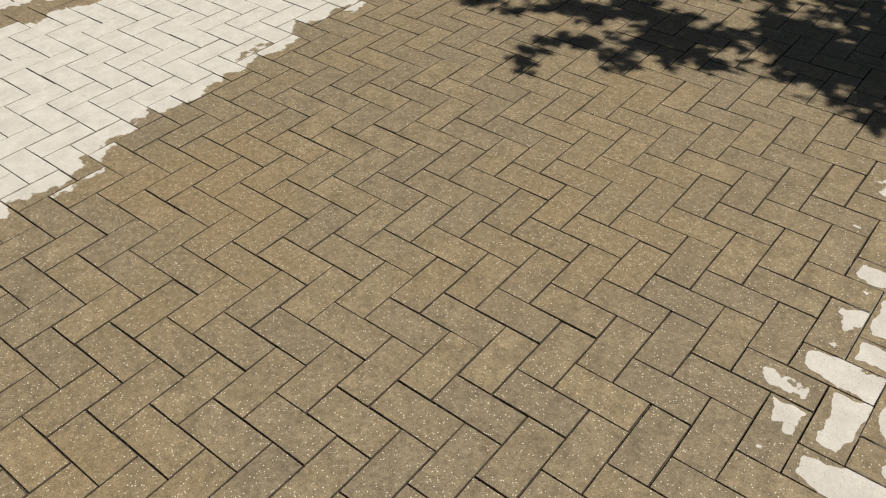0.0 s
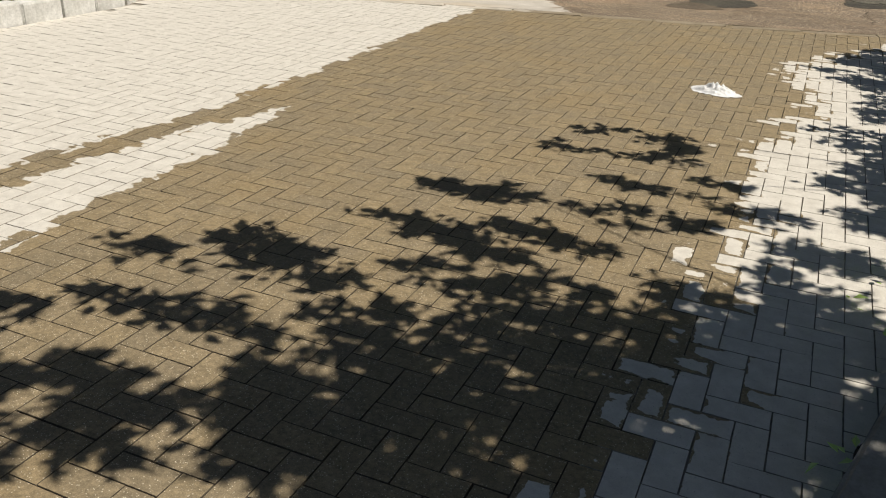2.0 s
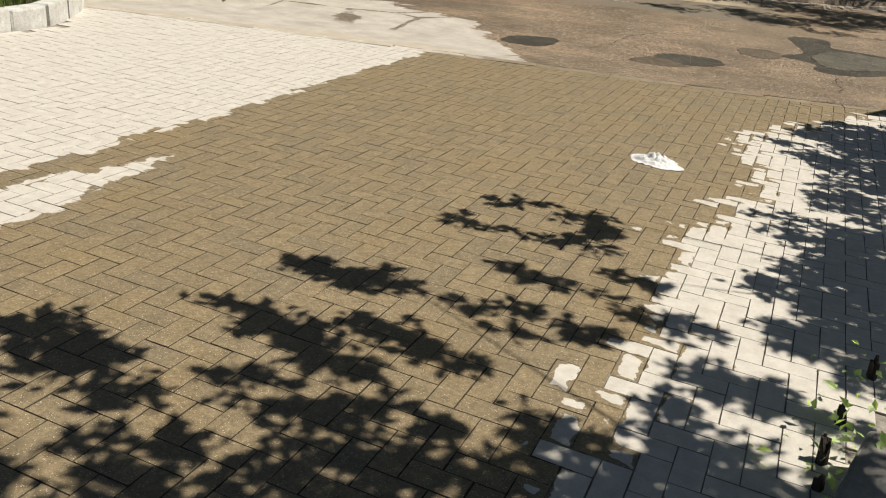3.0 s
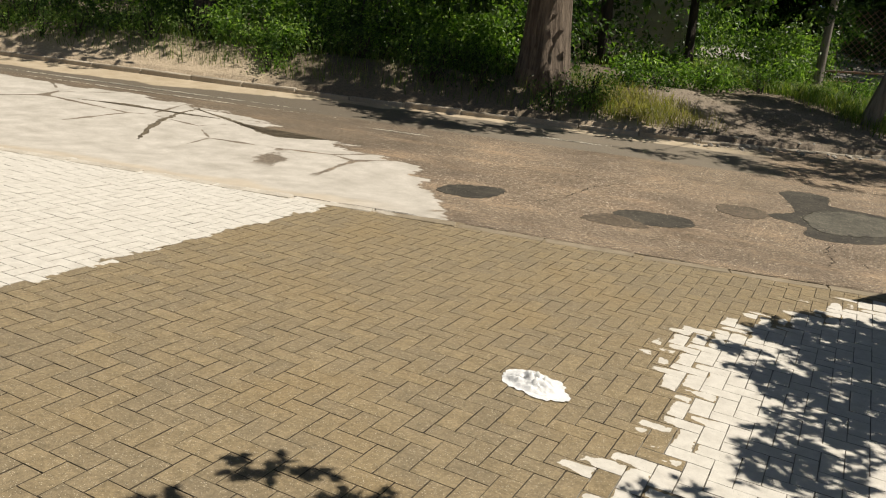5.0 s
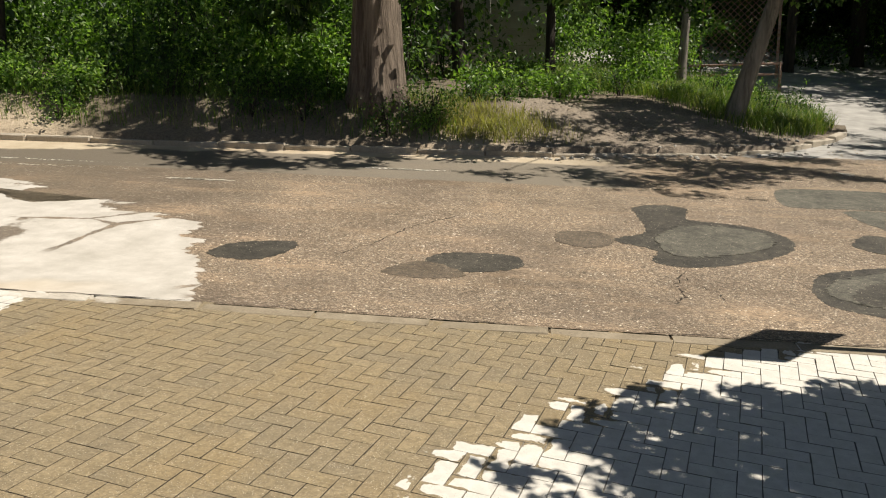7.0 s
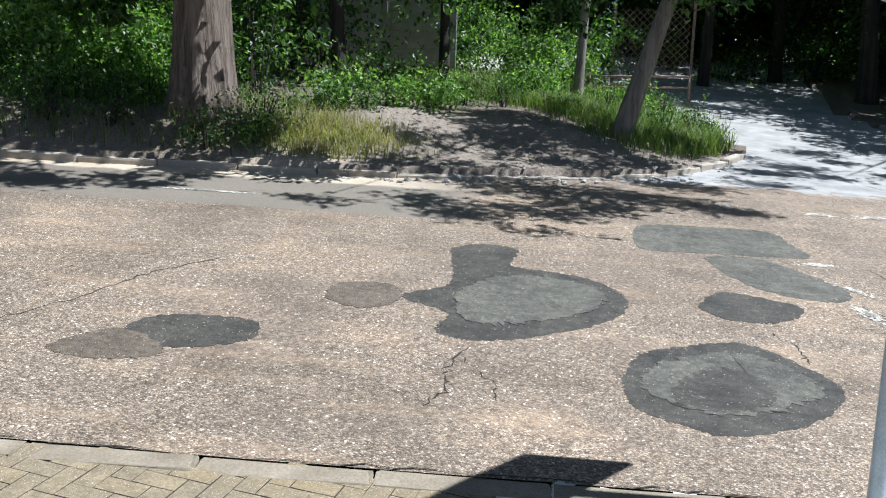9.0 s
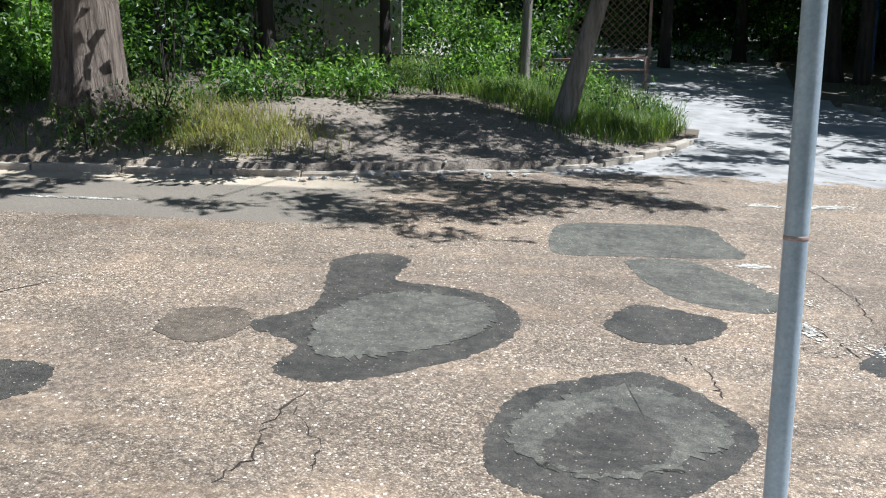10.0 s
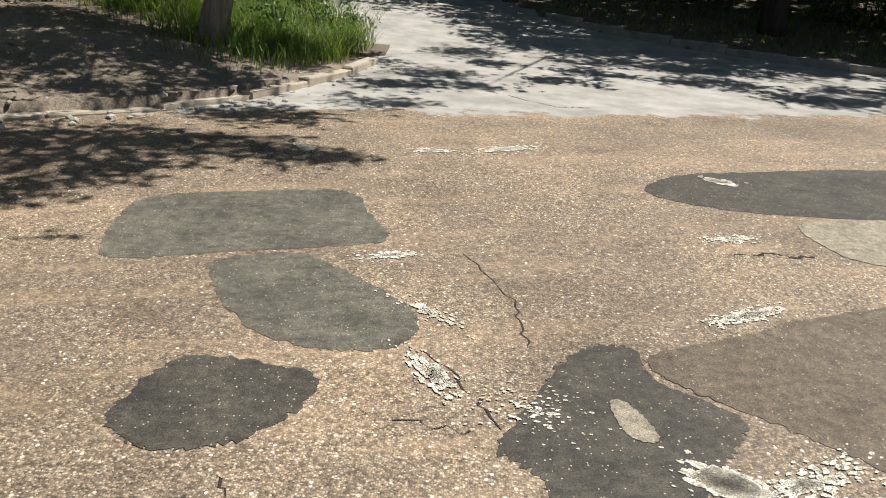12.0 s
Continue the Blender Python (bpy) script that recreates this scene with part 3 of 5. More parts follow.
def leaves(centres, radii, count, size, rs, droop=0.3, aspect=0.55, spread=0.16):
    """Folded leaves on twigs inside several ellipsoids: places (4 a leaf) and quads."""
    centres, radii = np.array(centres, float), np.array(radii, float)
    weight = radii.prod(axis=1) ** 0.7
    pick = rs.choice(len(centres), size=max(count // 14, 1), p=weight / weight.sum())
    v = rs.normal(size=(len(pick), 3))
    v /= np.linalg.norm(v, axis=1)[:, None]
    v *= rs.uniform(0.35, 1.0, (len(pick), 1)) ** 0.6
    twig = centres[pick] + v * radii[pick]
    tdir = v + rs.normal(scale=0.5, size=v.shape)
    tdir /= np.linalg.norm(tdir, axis=1)[:, None]
    idx = np.repeat(np.arange(len(pick)), 14)[:count]
    n = len(idx)
    spreadv = spread * (size / 0.1) ** 0.5
    at = twig[idx] + tdir[idx] * rs.uniform(-2.2, 2.2, (n, 1)) * spreadv + rs.normal(scale=spreadv * 0.45, size=(n, 3))
    out = tdir[idx] * 0.6 + rs.normal(scale=0.8, size=(n, 3))
    out[:, 2] -= droop
    out /= np.linalg.norm(out, axis=1)[:, None]
    nrm = rs.normal(scale=0.55, size=(n, 3)) + np.array([0, 0, 1.0])
    side = np.cross(out, nrm)
    side /= np.linalg.norm(side, axis=1)[:, None] + 1e-9
    up = np.cross(side, out)
    ln = size * rs.uniform(0.6, 1.3, (n, 1))
    w = ln * aspect * 0.5
    verts = np.empty((n, 4, 3))
    verts[:, 0] = at
    verts[:, 1] = at + out * ln * 0.45 + side * w + up * w * 0.35
    verts[:, 2] = at + out * ln - up * ln * 0.12
    verts[:, 3] = at + out * ln * 0.45 - side * w + up * w * 0.35
    return verts.reshape(-1, 3), np.arange(n * 4).reshape(-1, 4)


def blades(px, py, pz, height, rs, width=0.006, lean=0.75):
    """Grass blades standing at plan places, as bent strips of two quads."""
    n = len(px)
    root = np.c_[px, py, pz]
    a = rs.uniform(0, 2 * np.pi, n)
    dirv = np.c_[np.cos(a), np.sin(a), np.zeros(n)]
    sidev = np.c_[-np.sin(a), np.cos(a), np.zeros(n)]
    hh = height * rs.uniform(0.45, 1.15, n)
    bend = (hh * lean * rs.uniform(0.2, 1.3, n))[:, None]
    z = np.array([0, 0, 1.0])
    w = width * rs.uniform(0.6, 1.4, (n, 1))
    hh = hh[:, None]
    verts = np.empty((n, 6, 3))
    verts[:, 0], verts[:, 1] = root - sidev * w, root + sidev * w
    mid = root + z * hh * 0.6 + dirv * bend * 0.35
    verts[:, 2], verts[:, 3] = mid + sidev * w * 0.8, mid - sidev * w * 0.8
    tip = root + z * hh + dirv * bend
    verts[:, 4], verts[:, 5] = tip + sidev * w * 0.12, tip - sidev * w * 0.12
    base = np.arange(n)[:, None] * 6
    q = np.concatenate([base + np.array([[0, 1, 2, 3]]), base + np.array([[3, 2, 4, 5]])])
    return verts.reshape(-1, 3), q


def tilt(verts):
    """Plan places into the world."""
    m = np.array(SLOPE.to_3x3())
    return np.asarray(verts) @ m.T


# ---- ground, road, verges ----
def sheet(name, xs, ys, zf, mat, label, category):
    gx, gy = np.meshgrid(xs, ys)
    z = zf(gx.ravel(), gy.ravel())
    v = np.c_[gx.ravel(), gy.ravel(), z]
    nx, ny = len(xs), len(ys)
    i = (np.arange(ny - 1)[:, None] * nx + np.arange(nx - 1)[None, :]).ravel()
    q = np.c_[i, i + 1, i + nx + 1, i + nx]
    ob = new(name, fast_mesh(name, v, q, mat))
    ob.matrix_world = SLOPE
    for f in ob.data.polygons:
        f.use_smooth = True
    return tagged(ob, label, category, kind="structure")


sheet("ground", np.linspace(-900, 900, 13), np.linspace(-900, 900, 13), lambda x, y: np.full(x.shape, -0.09), FIELD, "wide green field of earth and grass around the street", "ground")


def build_road():
    ds = sorted({p[0] for p in ROAD} | {0.15, 0.6, 1.8, 2.9, 4.2, 5.8, 7.8, 10.5, 14, 20, 30, 45})
    ss = list(np.linspace(-90, -12, 14)) + list(np.linspace(-10, 12, 23)) + list(np.linspace(15, 90, 14))
    v = []
    for d in ds:
        for s in ss:
            x, y = plan(s, d)
            v.append((x, y, float(np.interp(d, [p[0] for p in ROAD], [p[1] for p in ROAD])) + dip(s, d) - (0.004 if d == 0 else 0)))
    n = len(ss)
    q = [(j * n + i, j * n + i + 1, (j + 1) * n + i + 1, (j + 1) * n + i) for j in range(len(ds) - 1) for i in range(n - 1)]
    ob = new("road", fast_mesh("road", v, q, ASPHALT))
    ob.matrix_world = SLOPE
    return tagged(ob, "wet brown chip-seal asphalt road, dried pale on one side", "road", kind="structure")


build_road()


def verge_field(x, y):
    z, e = verge_z(x, y)
    rs = np.random.RandomState(3)
    return z + np.where(e > 0.2, rs.normal(scale=0.012, size=z.shape), 0)


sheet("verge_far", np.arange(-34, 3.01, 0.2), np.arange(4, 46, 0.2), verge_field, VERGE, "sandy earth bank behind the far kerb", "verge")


def alley_verge(x, y):
    e = signed(KERB_ALLEY, [(90, 90), (90, 5)], x, y)
    z = np.interp(across(x, y), [p[0] for p in ROAD], [p[1] for p in ROAD])
    return np.where(e > 0, z + 0.12 + 0.02 * np.minimum(e, 6), z - 0.4)


sheet("verge_lane", np.arange(3, 40, 0.35), np.arange(16, 60, 0.35), alley_verge, VERGE, "shaded earth verge beside the side lane", "verge")


def resample(points, spacing):
    pts = [Vector((*p, 0)) for p in points]
    out, carry = [], 0.0
    for a, b in zip(pts, pts[1:]):
        ln = (b - a).length
        t = carry
        while t < ln:
            out.append(a.lerp(b, t / ln))
            t += spacing
        carry = t - ln
    return out


def kerb_line(name, points, zf, mat, label, height, width, length, jitter, seed, offset=0.0, sink=0.2):
    """A row of kerbstones, each a piece of its own."""
    rng = random.Random(seed)
    host = empty(name, lay(points[0][0], points[0][1], zf(points[0][0], points[0][1])))
    tagged(host, label, "kerb", kind="structure")
    meshes = []
    for i in range(4):
        bm = box_bm(length - 0.012, width, height + sink, 0.018, 0.006 + jitter * 0.2, rng)
        meshes.append(from_bm("kerbstone", bm, mat))
    pts = resample(points, length)
    for a, b in zip(pts, pts[1:]):
        c = (a + b) / 2
        ang = math.degrees(math.atan2(b.y - a.y, b.x - a.x))
        ob = new("kerbstone", rng.choice(meshes))
        zz = zf(c.x, c.y)
        ob.parent = host
        m = SLOPE @ pose(c.x, c.y, zz + (height - sink) / 2 + rng.uniform(-1, 1) * jitter, rng.uniform(-1, 1) * jitter * 60, rng.uniform(-1, 1) * jitter * 40, ang)
        ob.matrix_parent_inverse = host.matrix_world.inverted()
        ob.matrix_basis = m
    return host


bpy.context.view_layer.update()
KF = [plan(-22, 6.35)] + KERB_FAR[2:11]
kerb_line("kerb_far", KF, lambda x, y: zroad(x, y) - 0.045 - 0.05 * math.exp(-((along(x, y) - 5.0) / 1.6) ** 2), KERBSTONE, "worn concrete kerb, sandy and chipped, along the road", 0.12, 0.15, 1.0, 0.016, 11)
kerb_line("kerb_lane", KERB_ALLEY[1:7], zroad, KERB_GREY, "grey concrete kerb along the side lane", 0.14, 0.16, 1.0, 0.01, 12)
kerb_line("kerb_strip", [plan(-14, -0.085), plan(9, -0.085)], zdrive, STRIP, "flush concrete kerb strip between paving and road", 0.006, 0.15, 0.8, 0.002, 13)
kerb_line("kerb_bed", [(-0.15, -0.42), (0.58, 2.79), (0.92, 4.41), (1.1, 5.37), (1.19, 5.8)], zdrive, KERB_GREY, "weathered grey concrete kerb beside the drive", 0.16, 0.15, 1.0, 0.004, 14)
kerb_line("kerb_white", [(-6.75, -2), (-6.6, 5.78), (-6.6, 7.4), (-6.74, 8.36), (-6.96, 8.77), (-7.46, 9.38), (-8.4, 9.75), (-10, 9.9)], zdrive, WHITEWASH, "whitewashed concrete kerb edging the lawn", 0.2, 0.18, 0.45, 0.008, 15)


# ---- drive ----
A = 0.106
# the two directions of the herringbone's grid and its corner
GU, GV, GO = Vector((0.10555, 0.00806)), Vector((-0.00617, 0.10577)), Vector((0.1601, -0.0307))


def grid(i, j):
    p = GO + GU * i + GV * j
    return p.x, p.y


DRIVE = [(-6.6, -4.0), (3.3, -4.0), (3.3, 12.9), plan(-13, -0.16)]


def drive_base():
    bm = bmesh.new()
    rows = []
    for k in range(25):
        f = k / 24
        a, b = Vector((-15, -3.3)).lerp(Vector(plan(-14, -0.1)), f), Vector((3.45, -3.3)).lerp(Vector(plan(6.45, -0.1)), f)
        line = [a.lerp(b, n / 24) for n in range(25)]
        rows.append([(bm.verts.new((p.x, p.y, zdrive(p.x, p.y) - 0.009)), bm.verts.new((p.x, p.y, -0.2))) for p in line])
    for r0, r1 in zip(rows, rows[1:]):
        for n in range(24):
            bm.faces.new((r0[n][0], r0[n + 1][0], r1[n + 1][0], r1[n][0]))
            bm.faces.new((r1[n][1], r1[n + 1][1], r0[n + 1][1], r0[n][1]))
    rim = rows[0] + [r[-1] for r in rows[1:]] + rows[-1][-2::-1] + [r[0] for r in rows[-2:0:-1]]
    for a, b in zip(rim, rim[1:] + rim[:1]):
        bm.faces.new((b[0], a[0], a[1], b[1]))
    ob = new("pavement", from_bm("pavement", bm, JOINT))
    ob.matrix_world = SLOPE
    return tagged(ob, "herringbone paved drive, part wet and part dry", "pavement", kind="structure")


def bed_line(y):
    """The drive's edge against the planted bed."""
    return float(np.interp(y, [-0.42, 2.79, 4.41, 5.37, 5.9, 6.2], [-0.15, 0.58, 0.92, 1.1, 1.21, 9.0]))


def paver_shape(nx, ny, rng):
    """A chamfered block of nx by ny grid steps as places and quads."""
    c, g = 0.012, 0.014
    j = lambda: rng.uniform(-0.013, 0.013)
    cor = [(g, g), (nx - g, g), (nx - g, ny - g), (g, ny - g)]
    o = [(x + j(), y + j()) for x, y in cor]
    inn = [(x + (c if x < nx / 2 else -c), y + (c if y < ny / 2 else -c)) for x, y in o]
    w = lambda p: GU * p[0] + GV * p[1]
    mid = [(x + (0.3 if x < nx / 2 else -0.3), y + (0.3 if y < ny / 2 else -0.3)) for x, y in inn]
    v = [(*w(p), -0.05) for p in o] + [(*w(p), -0.0028) for p in o] + [(*w(p), 0.0) for p in inn] + [(*w(p), 0.0004) for p in mid]
    q = [(12, 13, 14, 15)] + [(8 + i, 8 + (i + 1) % 4, 12 + (i + 1) % 4, 12 + i) for i in range(4)]
    for i in range(4):
        k = (i + 1) % 4
        q += [(i, k, 4 + k, 4 + i), (4 + i, 4 + k, 8 + k, 8 + i)]
    return v, q


def set_core(me):
    """How near each corner lies to its block's middle, for the drying."""
    me.attributes.new("core", "FLOAT", "POINT").data.foreach_set("value", ([0.0] * 12 + [1.0] * 4) * (len(me.vertices) // 16))


def lay_pavers():
    host = drive_base()
    rng = random.Random(5)
    upright = [paver_shape(1, 2, rng) for _ in range(8)]
    flat = [paver_shape(2, 1, rng) for _ in range(8)]
    um = [mesh_of("paver", v, q, PAVER) for v, q in upright]
    fm = [mesh_of("paver", v, q, PAVER) for v, q in flat]
    # joint-dirt colour on sides and chamfers also paints the narrow gaps darker
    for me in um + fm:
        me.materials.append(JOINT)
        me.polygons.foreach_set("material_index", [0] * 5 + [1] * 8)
        set_core(me)
    cells = []
    for i in range(-140, 150):
        for j in range(-70, 70):
            lx, ly = i + 2 * j, i - 2 * j + 1
            for kind, ox, cx, cy in (("v", 0, 0.5, 1.0), ("h", 1, 2.0, 0.5)):
                x, y = grid(lx + cx, ly + cy)
                edge = across(x, y) < -0.06
                if edge and ((-6.55 < x < 3.4 and -3.2 < y and x < bed_line(y) - 0.04) or (-13 < x <= -6.5 and min(8.6 - (x + 6.7) * 0.9, 9.7) < y)):
                    cells.append((kind, *grid(lx + ox, ly), x, y))
    # stretch of the plan whose blocks are pieces of their own
    near = sorted(cells, key=lambda c: (c[3] + 0.75) ** 2 + (c[4] - 1.9) ** 2)[:300]
    chosen = set(near)
    for kind, bx, by, x, y in near:
        ob = new("paver", rng.choice(um if kind == "v" else fm))
        ob.parent = host
        ob.matrix_parent_inverse = host.matrix_world.inverted()
        ob.matrix_basis = SLOPE @ pose(bx, by, zdrive(x, y) + 0.0135 * (by - y) * -0.95, rng.uniform(-0.25, 0.25) - 0.74, rng.uniform(-0.25, 0.25) + 0.37, 0)
    va, qa, n = [], [], 0
    for c in cells:
        if c in chosen:
            continue
        kind, bx, by, x, y = c
        v, q = rng.choice(upright if kind == "v" else flat)
        v = np.array(v) + (bx, by, 0)
        v[:, 2] += zdrive(x, y) + rng.uniform(-0.001, 0.001) + (v[:, 0] - x) * rng.uniform(-0.009, -0.003) + (v[:, 1] - y) * rng.uniform(-0.016, -0.009)
        va.append(v)
        qa.append(np.array(q) + n)
        n += len(v)
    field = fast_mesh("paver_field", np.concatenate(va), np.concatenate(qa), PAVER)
    # sides and chamfers darkened with the joint colour here as well
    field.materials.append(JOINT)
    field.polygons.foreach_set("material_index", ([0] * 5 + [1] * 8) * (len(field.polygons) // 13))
    set_core(field)
    ob = new("paver_field", field)
    ob.parent = host
    ob.matrix_parent_inverse = host.matrix_world.inverted()
    ob.matrix_basis = SLOPE
    ob["kind"] = "stuff"


lay_pavers()


# lawn behind the whitewashed kerb and planted bed beside the drive
def slab(name, pts, z, mat, label, category):
    bm = bmesh.new()
    top = [bm.verts.new((x, y, z + zdrive(x, y))) for x, y in pts]
    bot = [bm.verts.new((x, y, -0.25)) for x, y in pts]
    bm.faces.new(top)
    bm.faces.new(list(reversed(bot)))
    for i in range(len(pts)):
        j = (i + 1) % len(pts)
        bm.faces.new((top[j], top[i], bot[i], bot[j]))
    ob = new(name, from_bm(name, bm, mat))
    ob.matrix_world = SLOPE
    return tagged(ob, label, category, kind="structure")


SOIL = mat_plain("bed_soil", (0.07, 0.055, 0.038), (0.15, 0.12, 0.085), 8, 0.95, 0.8, 50, 0, 0.03)
slab("lawn", [(-30, -4), (-6.84, -4), (-6.68, 5.78), (-6.68, 7.4), (-6.82, 8.33), (-7.03, 8.72), (-7.5, 9.28), (-8.4, 9.65), (-30, 9.8)], 0.14, SOIL, "lawn soil behind the whitewashed kerb", "lawn")
slab("side_yard", [(3.46, 6.05), (30, 6.05), plan(32, -0.2), plan(6.6, -0.2)], 0.01, SOIL, "bare earth yard beyond the drive", "yard")
slab("planting_bed", [(-0.06, -0.42), (0.66, 2.79), (1.0, 4.41), (1.18, 5.37), (1.28, 5.9), (1.44, 5.95), (30, 6.0), (30, -0.42)], 0.1, SOIL, "earth of the planted bed beside the drive", "bed")


# ---- marks on the road ----
def smooth_outline(pts, rough, seed, per=16):
    rng = random.Random(seed)
    n = len(pts)
    out = []
    for i in range(n):
        p0, p1, p2, p3 = (Vector((*pts[(i + k - 1) % n], 0)) for k in range(4))
        for k in range(per):
            t = k / per
            p = 0.5 * ((2 * p1) + (p2 - p0) * t + (2 * p0 - 5 * p1 + 4 * p2 - p3) * t * t + (3 * p1 - p0 - 3 * p2 + p3) * t ** 3)
            out.append((p.x + rng.uniform(-rough, rough), p.y + rng.uniform(-rough, rough)))
    return out


def road_mark(name, pts, mat, label, category, lift=0.005, rough=0.012, seed=1, kind=""):
    bm = bmesh.new()
    vs = [bm.verts.new((x, y, 0)) for x, y in smooth_outline(pts, rough, seed)]
    bm.faces.new(vs)
    bmesh.ops.triangulate(bm, faces=list(bm.faces))
    for d in [p[0] for p in ROAD[:9]]:
        x, y = plan(0, d)
        bmesh.ops.bisect_plane(bm, geom=list(bm.verts) + list(bm.edges) + list(bm.faces), plane_co=(x, y, 0), plane_no=(DN[0], DN[1], 0))
    bmesh.ops.recalc_face_normals(bm, faces=list(bm.faces))
    if sum(f.normal.z for f in bm.faces) < 0:
        bmesh.ops.reverse_faces(bm, faces=list(bm.faces))
    edge = [e for e in bm.edges if e.is_boundary]
    for v in bm.verts:
        v.co.z = zroad(v.co.x, v.co.y) + lift
    ret = bmesh.ops.extrude_edge_only(bm, edges=edge)
    for v in (g for g in ret["geom"] if isinstance(g, bmesh.types.BMVert)):
        v.co.z -= lift + 0.004
    ob = new(name, from_bm(name, bm, mat))
    ob.matrix_world = SLOPE
    return tagged(ob, label, category, kind=kind or "structure")


PATCHES = [
    ("asphalt_patch", [(-0.33, 14.57), (-0.1, 15.0), (-0.3, 15.6), (-0.42, 16.0), (-0.2, 16.3), (0.12, 16.25), (0.2, 15.75), (0.55, 15.75), (0.95, 15.69), (1.27, 15.34), (1.2, 14.8), (0.71, 14.2), (0.36, 14.0), (0.14, 14.08), (0.1, 14.4)], PATCH_DARK, "grey-green smooth asphalt repair with a dark rim"),
    ("asphalt_patch", [(1.46, 13.85), (1.49, 14.3), (1.72, 14.58), (2.12, 14.86), (2.44, 14.71), (2.74, 14.35), (2.52, 13.76), (2.11, 13.37), (1.82, 13.39), (1.56, 13.52)], PATCH_DARK, "oval grey asphalt repair with a dark damp middle"),
    ("asphalt_patch", [(1.8, 15.51), (1.95, 15.96), (2.5, 15.92), (2.54, 15.7), (2.36, 15.41), (2.06, 15.3), (1.9, 15.36)], PATCH_DARK, "small dark oval asphalt repair"),
    ("asphalt_patch", [(1.1, 17.05), (1.0, 17.6), (1.1, 18.0), (1.7, 18.25), (2.32, 18.4), (2.55, 18.0), (2.69, 17.54), (2.2, 17.3), (1.8, 17.16), (1.3, 16.97)], PATCH_GREY, "squarish grey asphalt repair streaked by traffic"),
    ("asphalt_patch", [(1.79, 16.84), (1.8, 17.06), (2.21, 17.22), (2.62, 16.92), (2.93, 16.57), (2.92, 16.27), (2.72, 16.14), (2.45, 16.14), (2.12, 16.3)], PATCH_GREY, "rounded grey asphalt repair, silt dried on it"),
    ("asphalt_patch", [(3.33, 15.48), (3.5, 15.85), (3.65, 16.17), (3.81, 16.36), (4.03, 16.37), (4.08, 16.09), (4.4, 15.84), (4.3, 15.6), (4.1, 15.3), (3.9, 14.95), (3.6, 15.1), (3.46, 15.35)], PATCH_DARK, "dark ragged asphalt repair with a silty hollow"),
    ("asphalt_patch", [(4.1, 16.3), (4.7, 16.63), (5.14, 16.9), (6.6, 17.3), (6.4, 15.6), (5.2, 15.0), (4.91, 15.5), (4.55, 15.8), (4.2, 16.05)], PATCH_BROWN, "broad brownish asphalt repair"),
    ("asphalt_patch", [(4.62, 19.0), (5.0, 19.5), (5.6, 19.75), (7.0, 20.2), (8.6, 20.2), (8.0, 19.0), (6.4, 18.75), (5.24, 18.7)], PATCH_DARK, "long dark asphalt repair near the lane mouth"),
    ("asphalt_patch", [(-1.65, 13.1), (-1.56, 13.44), (-1.04, 13.62), (-0.85, 13.42), (-0.95, 13.2), (-1.25, 13.0)], PATCH_DARK, "small black damp asphalt repair"),
    ("asphalt_patch", [(-1.8, 12.62), (-1.84, 12.85), (-1.66, 13.1), (-1.3, 13.02), (-1.2, 12.85), (-1.45, 12.65)], PATCH_BROWN, "faint brown damp asphalt repair"),
    ("asphalt_patch", [(-3.4, 12.36), (-3.45, 12.72), (-3.02, 13.05), (-2.86, 12.89), (-2.95, 12.45)], PATCH_DARK, "dark asphalt repair at the edge of the dried surface"),
    ("asphalt_patch", [(-0.8, 14.25), (-0.85, 14.6), (-0.5, 14.75), (-0.3, 14.5), (-0.45, 14.2)], PATCH_BROWN, "faint brown asphalt repair"),
]
for i, (nm, pts, mat, lab) in enumerate(PATCHES):
    road_mark(nm, pts, mat, lab, "road patch", 0.0015 + 0.0002 * i, 0.016, 30 + i)
# darker rims and damp middles on the larger repairs
road_mark("worn_face", [(1.56, 13.85), (1.62, 14.2), (1.85, 14.5), (2.12, 14.68), (2.4, 14.6), (2.6, 14.3), (2.42, 13.95), (2.3, 13.8), (2.0, 13.62), (1.75, 13.68)], PATCH_MID, "paler worn face of an asphalt repair", "road patch", 0.0048, 0.035, 65)
road_mark("damp_stain", [(1.75, 13.75), (1.82, 14.1), (1.98, 14.33), (2.22, 14.33), (2.34, 14.05), (2.2, 13.78), (1.95, 13.66)], PATCH_DARK, "dark damp middle of an asphalt repair", "stain", 0.0058, 0.025, 60)
road_mark("worn_face", [(0.2, 14.42), (0.05, 14.75), (0.1, 15.2), (0.3, 15.5), (0.62, 15.58), (0.95, 15.5), (1.1, 15.25), (1.0, 14.9), (0.65, 14.48), (0.4, 14.32)], PATCH_MID, "paler worn face of an asphalt repair", "road patch", 0.0055, 0.035, 66)
road_mark("puddle", [(3.83, 15.85), (3.9, 15.88), (3.99, 15.7), (3.98, 15.6), (3.87, 15.64)], SILT, "small pale silty hollow in the asphalt", "puddle", 0.0055, 0.006, 63)
road_mark("puddle", [(5.62, 18.4), (5.9, 18.62), (6.6, 18.7), (6.6, 17.9), (5.95, 17.78), (5.7, 17.95)], SILT, "wide pale silty puddle dried on the road", "puddle", 0.0045, 0.01, 64)
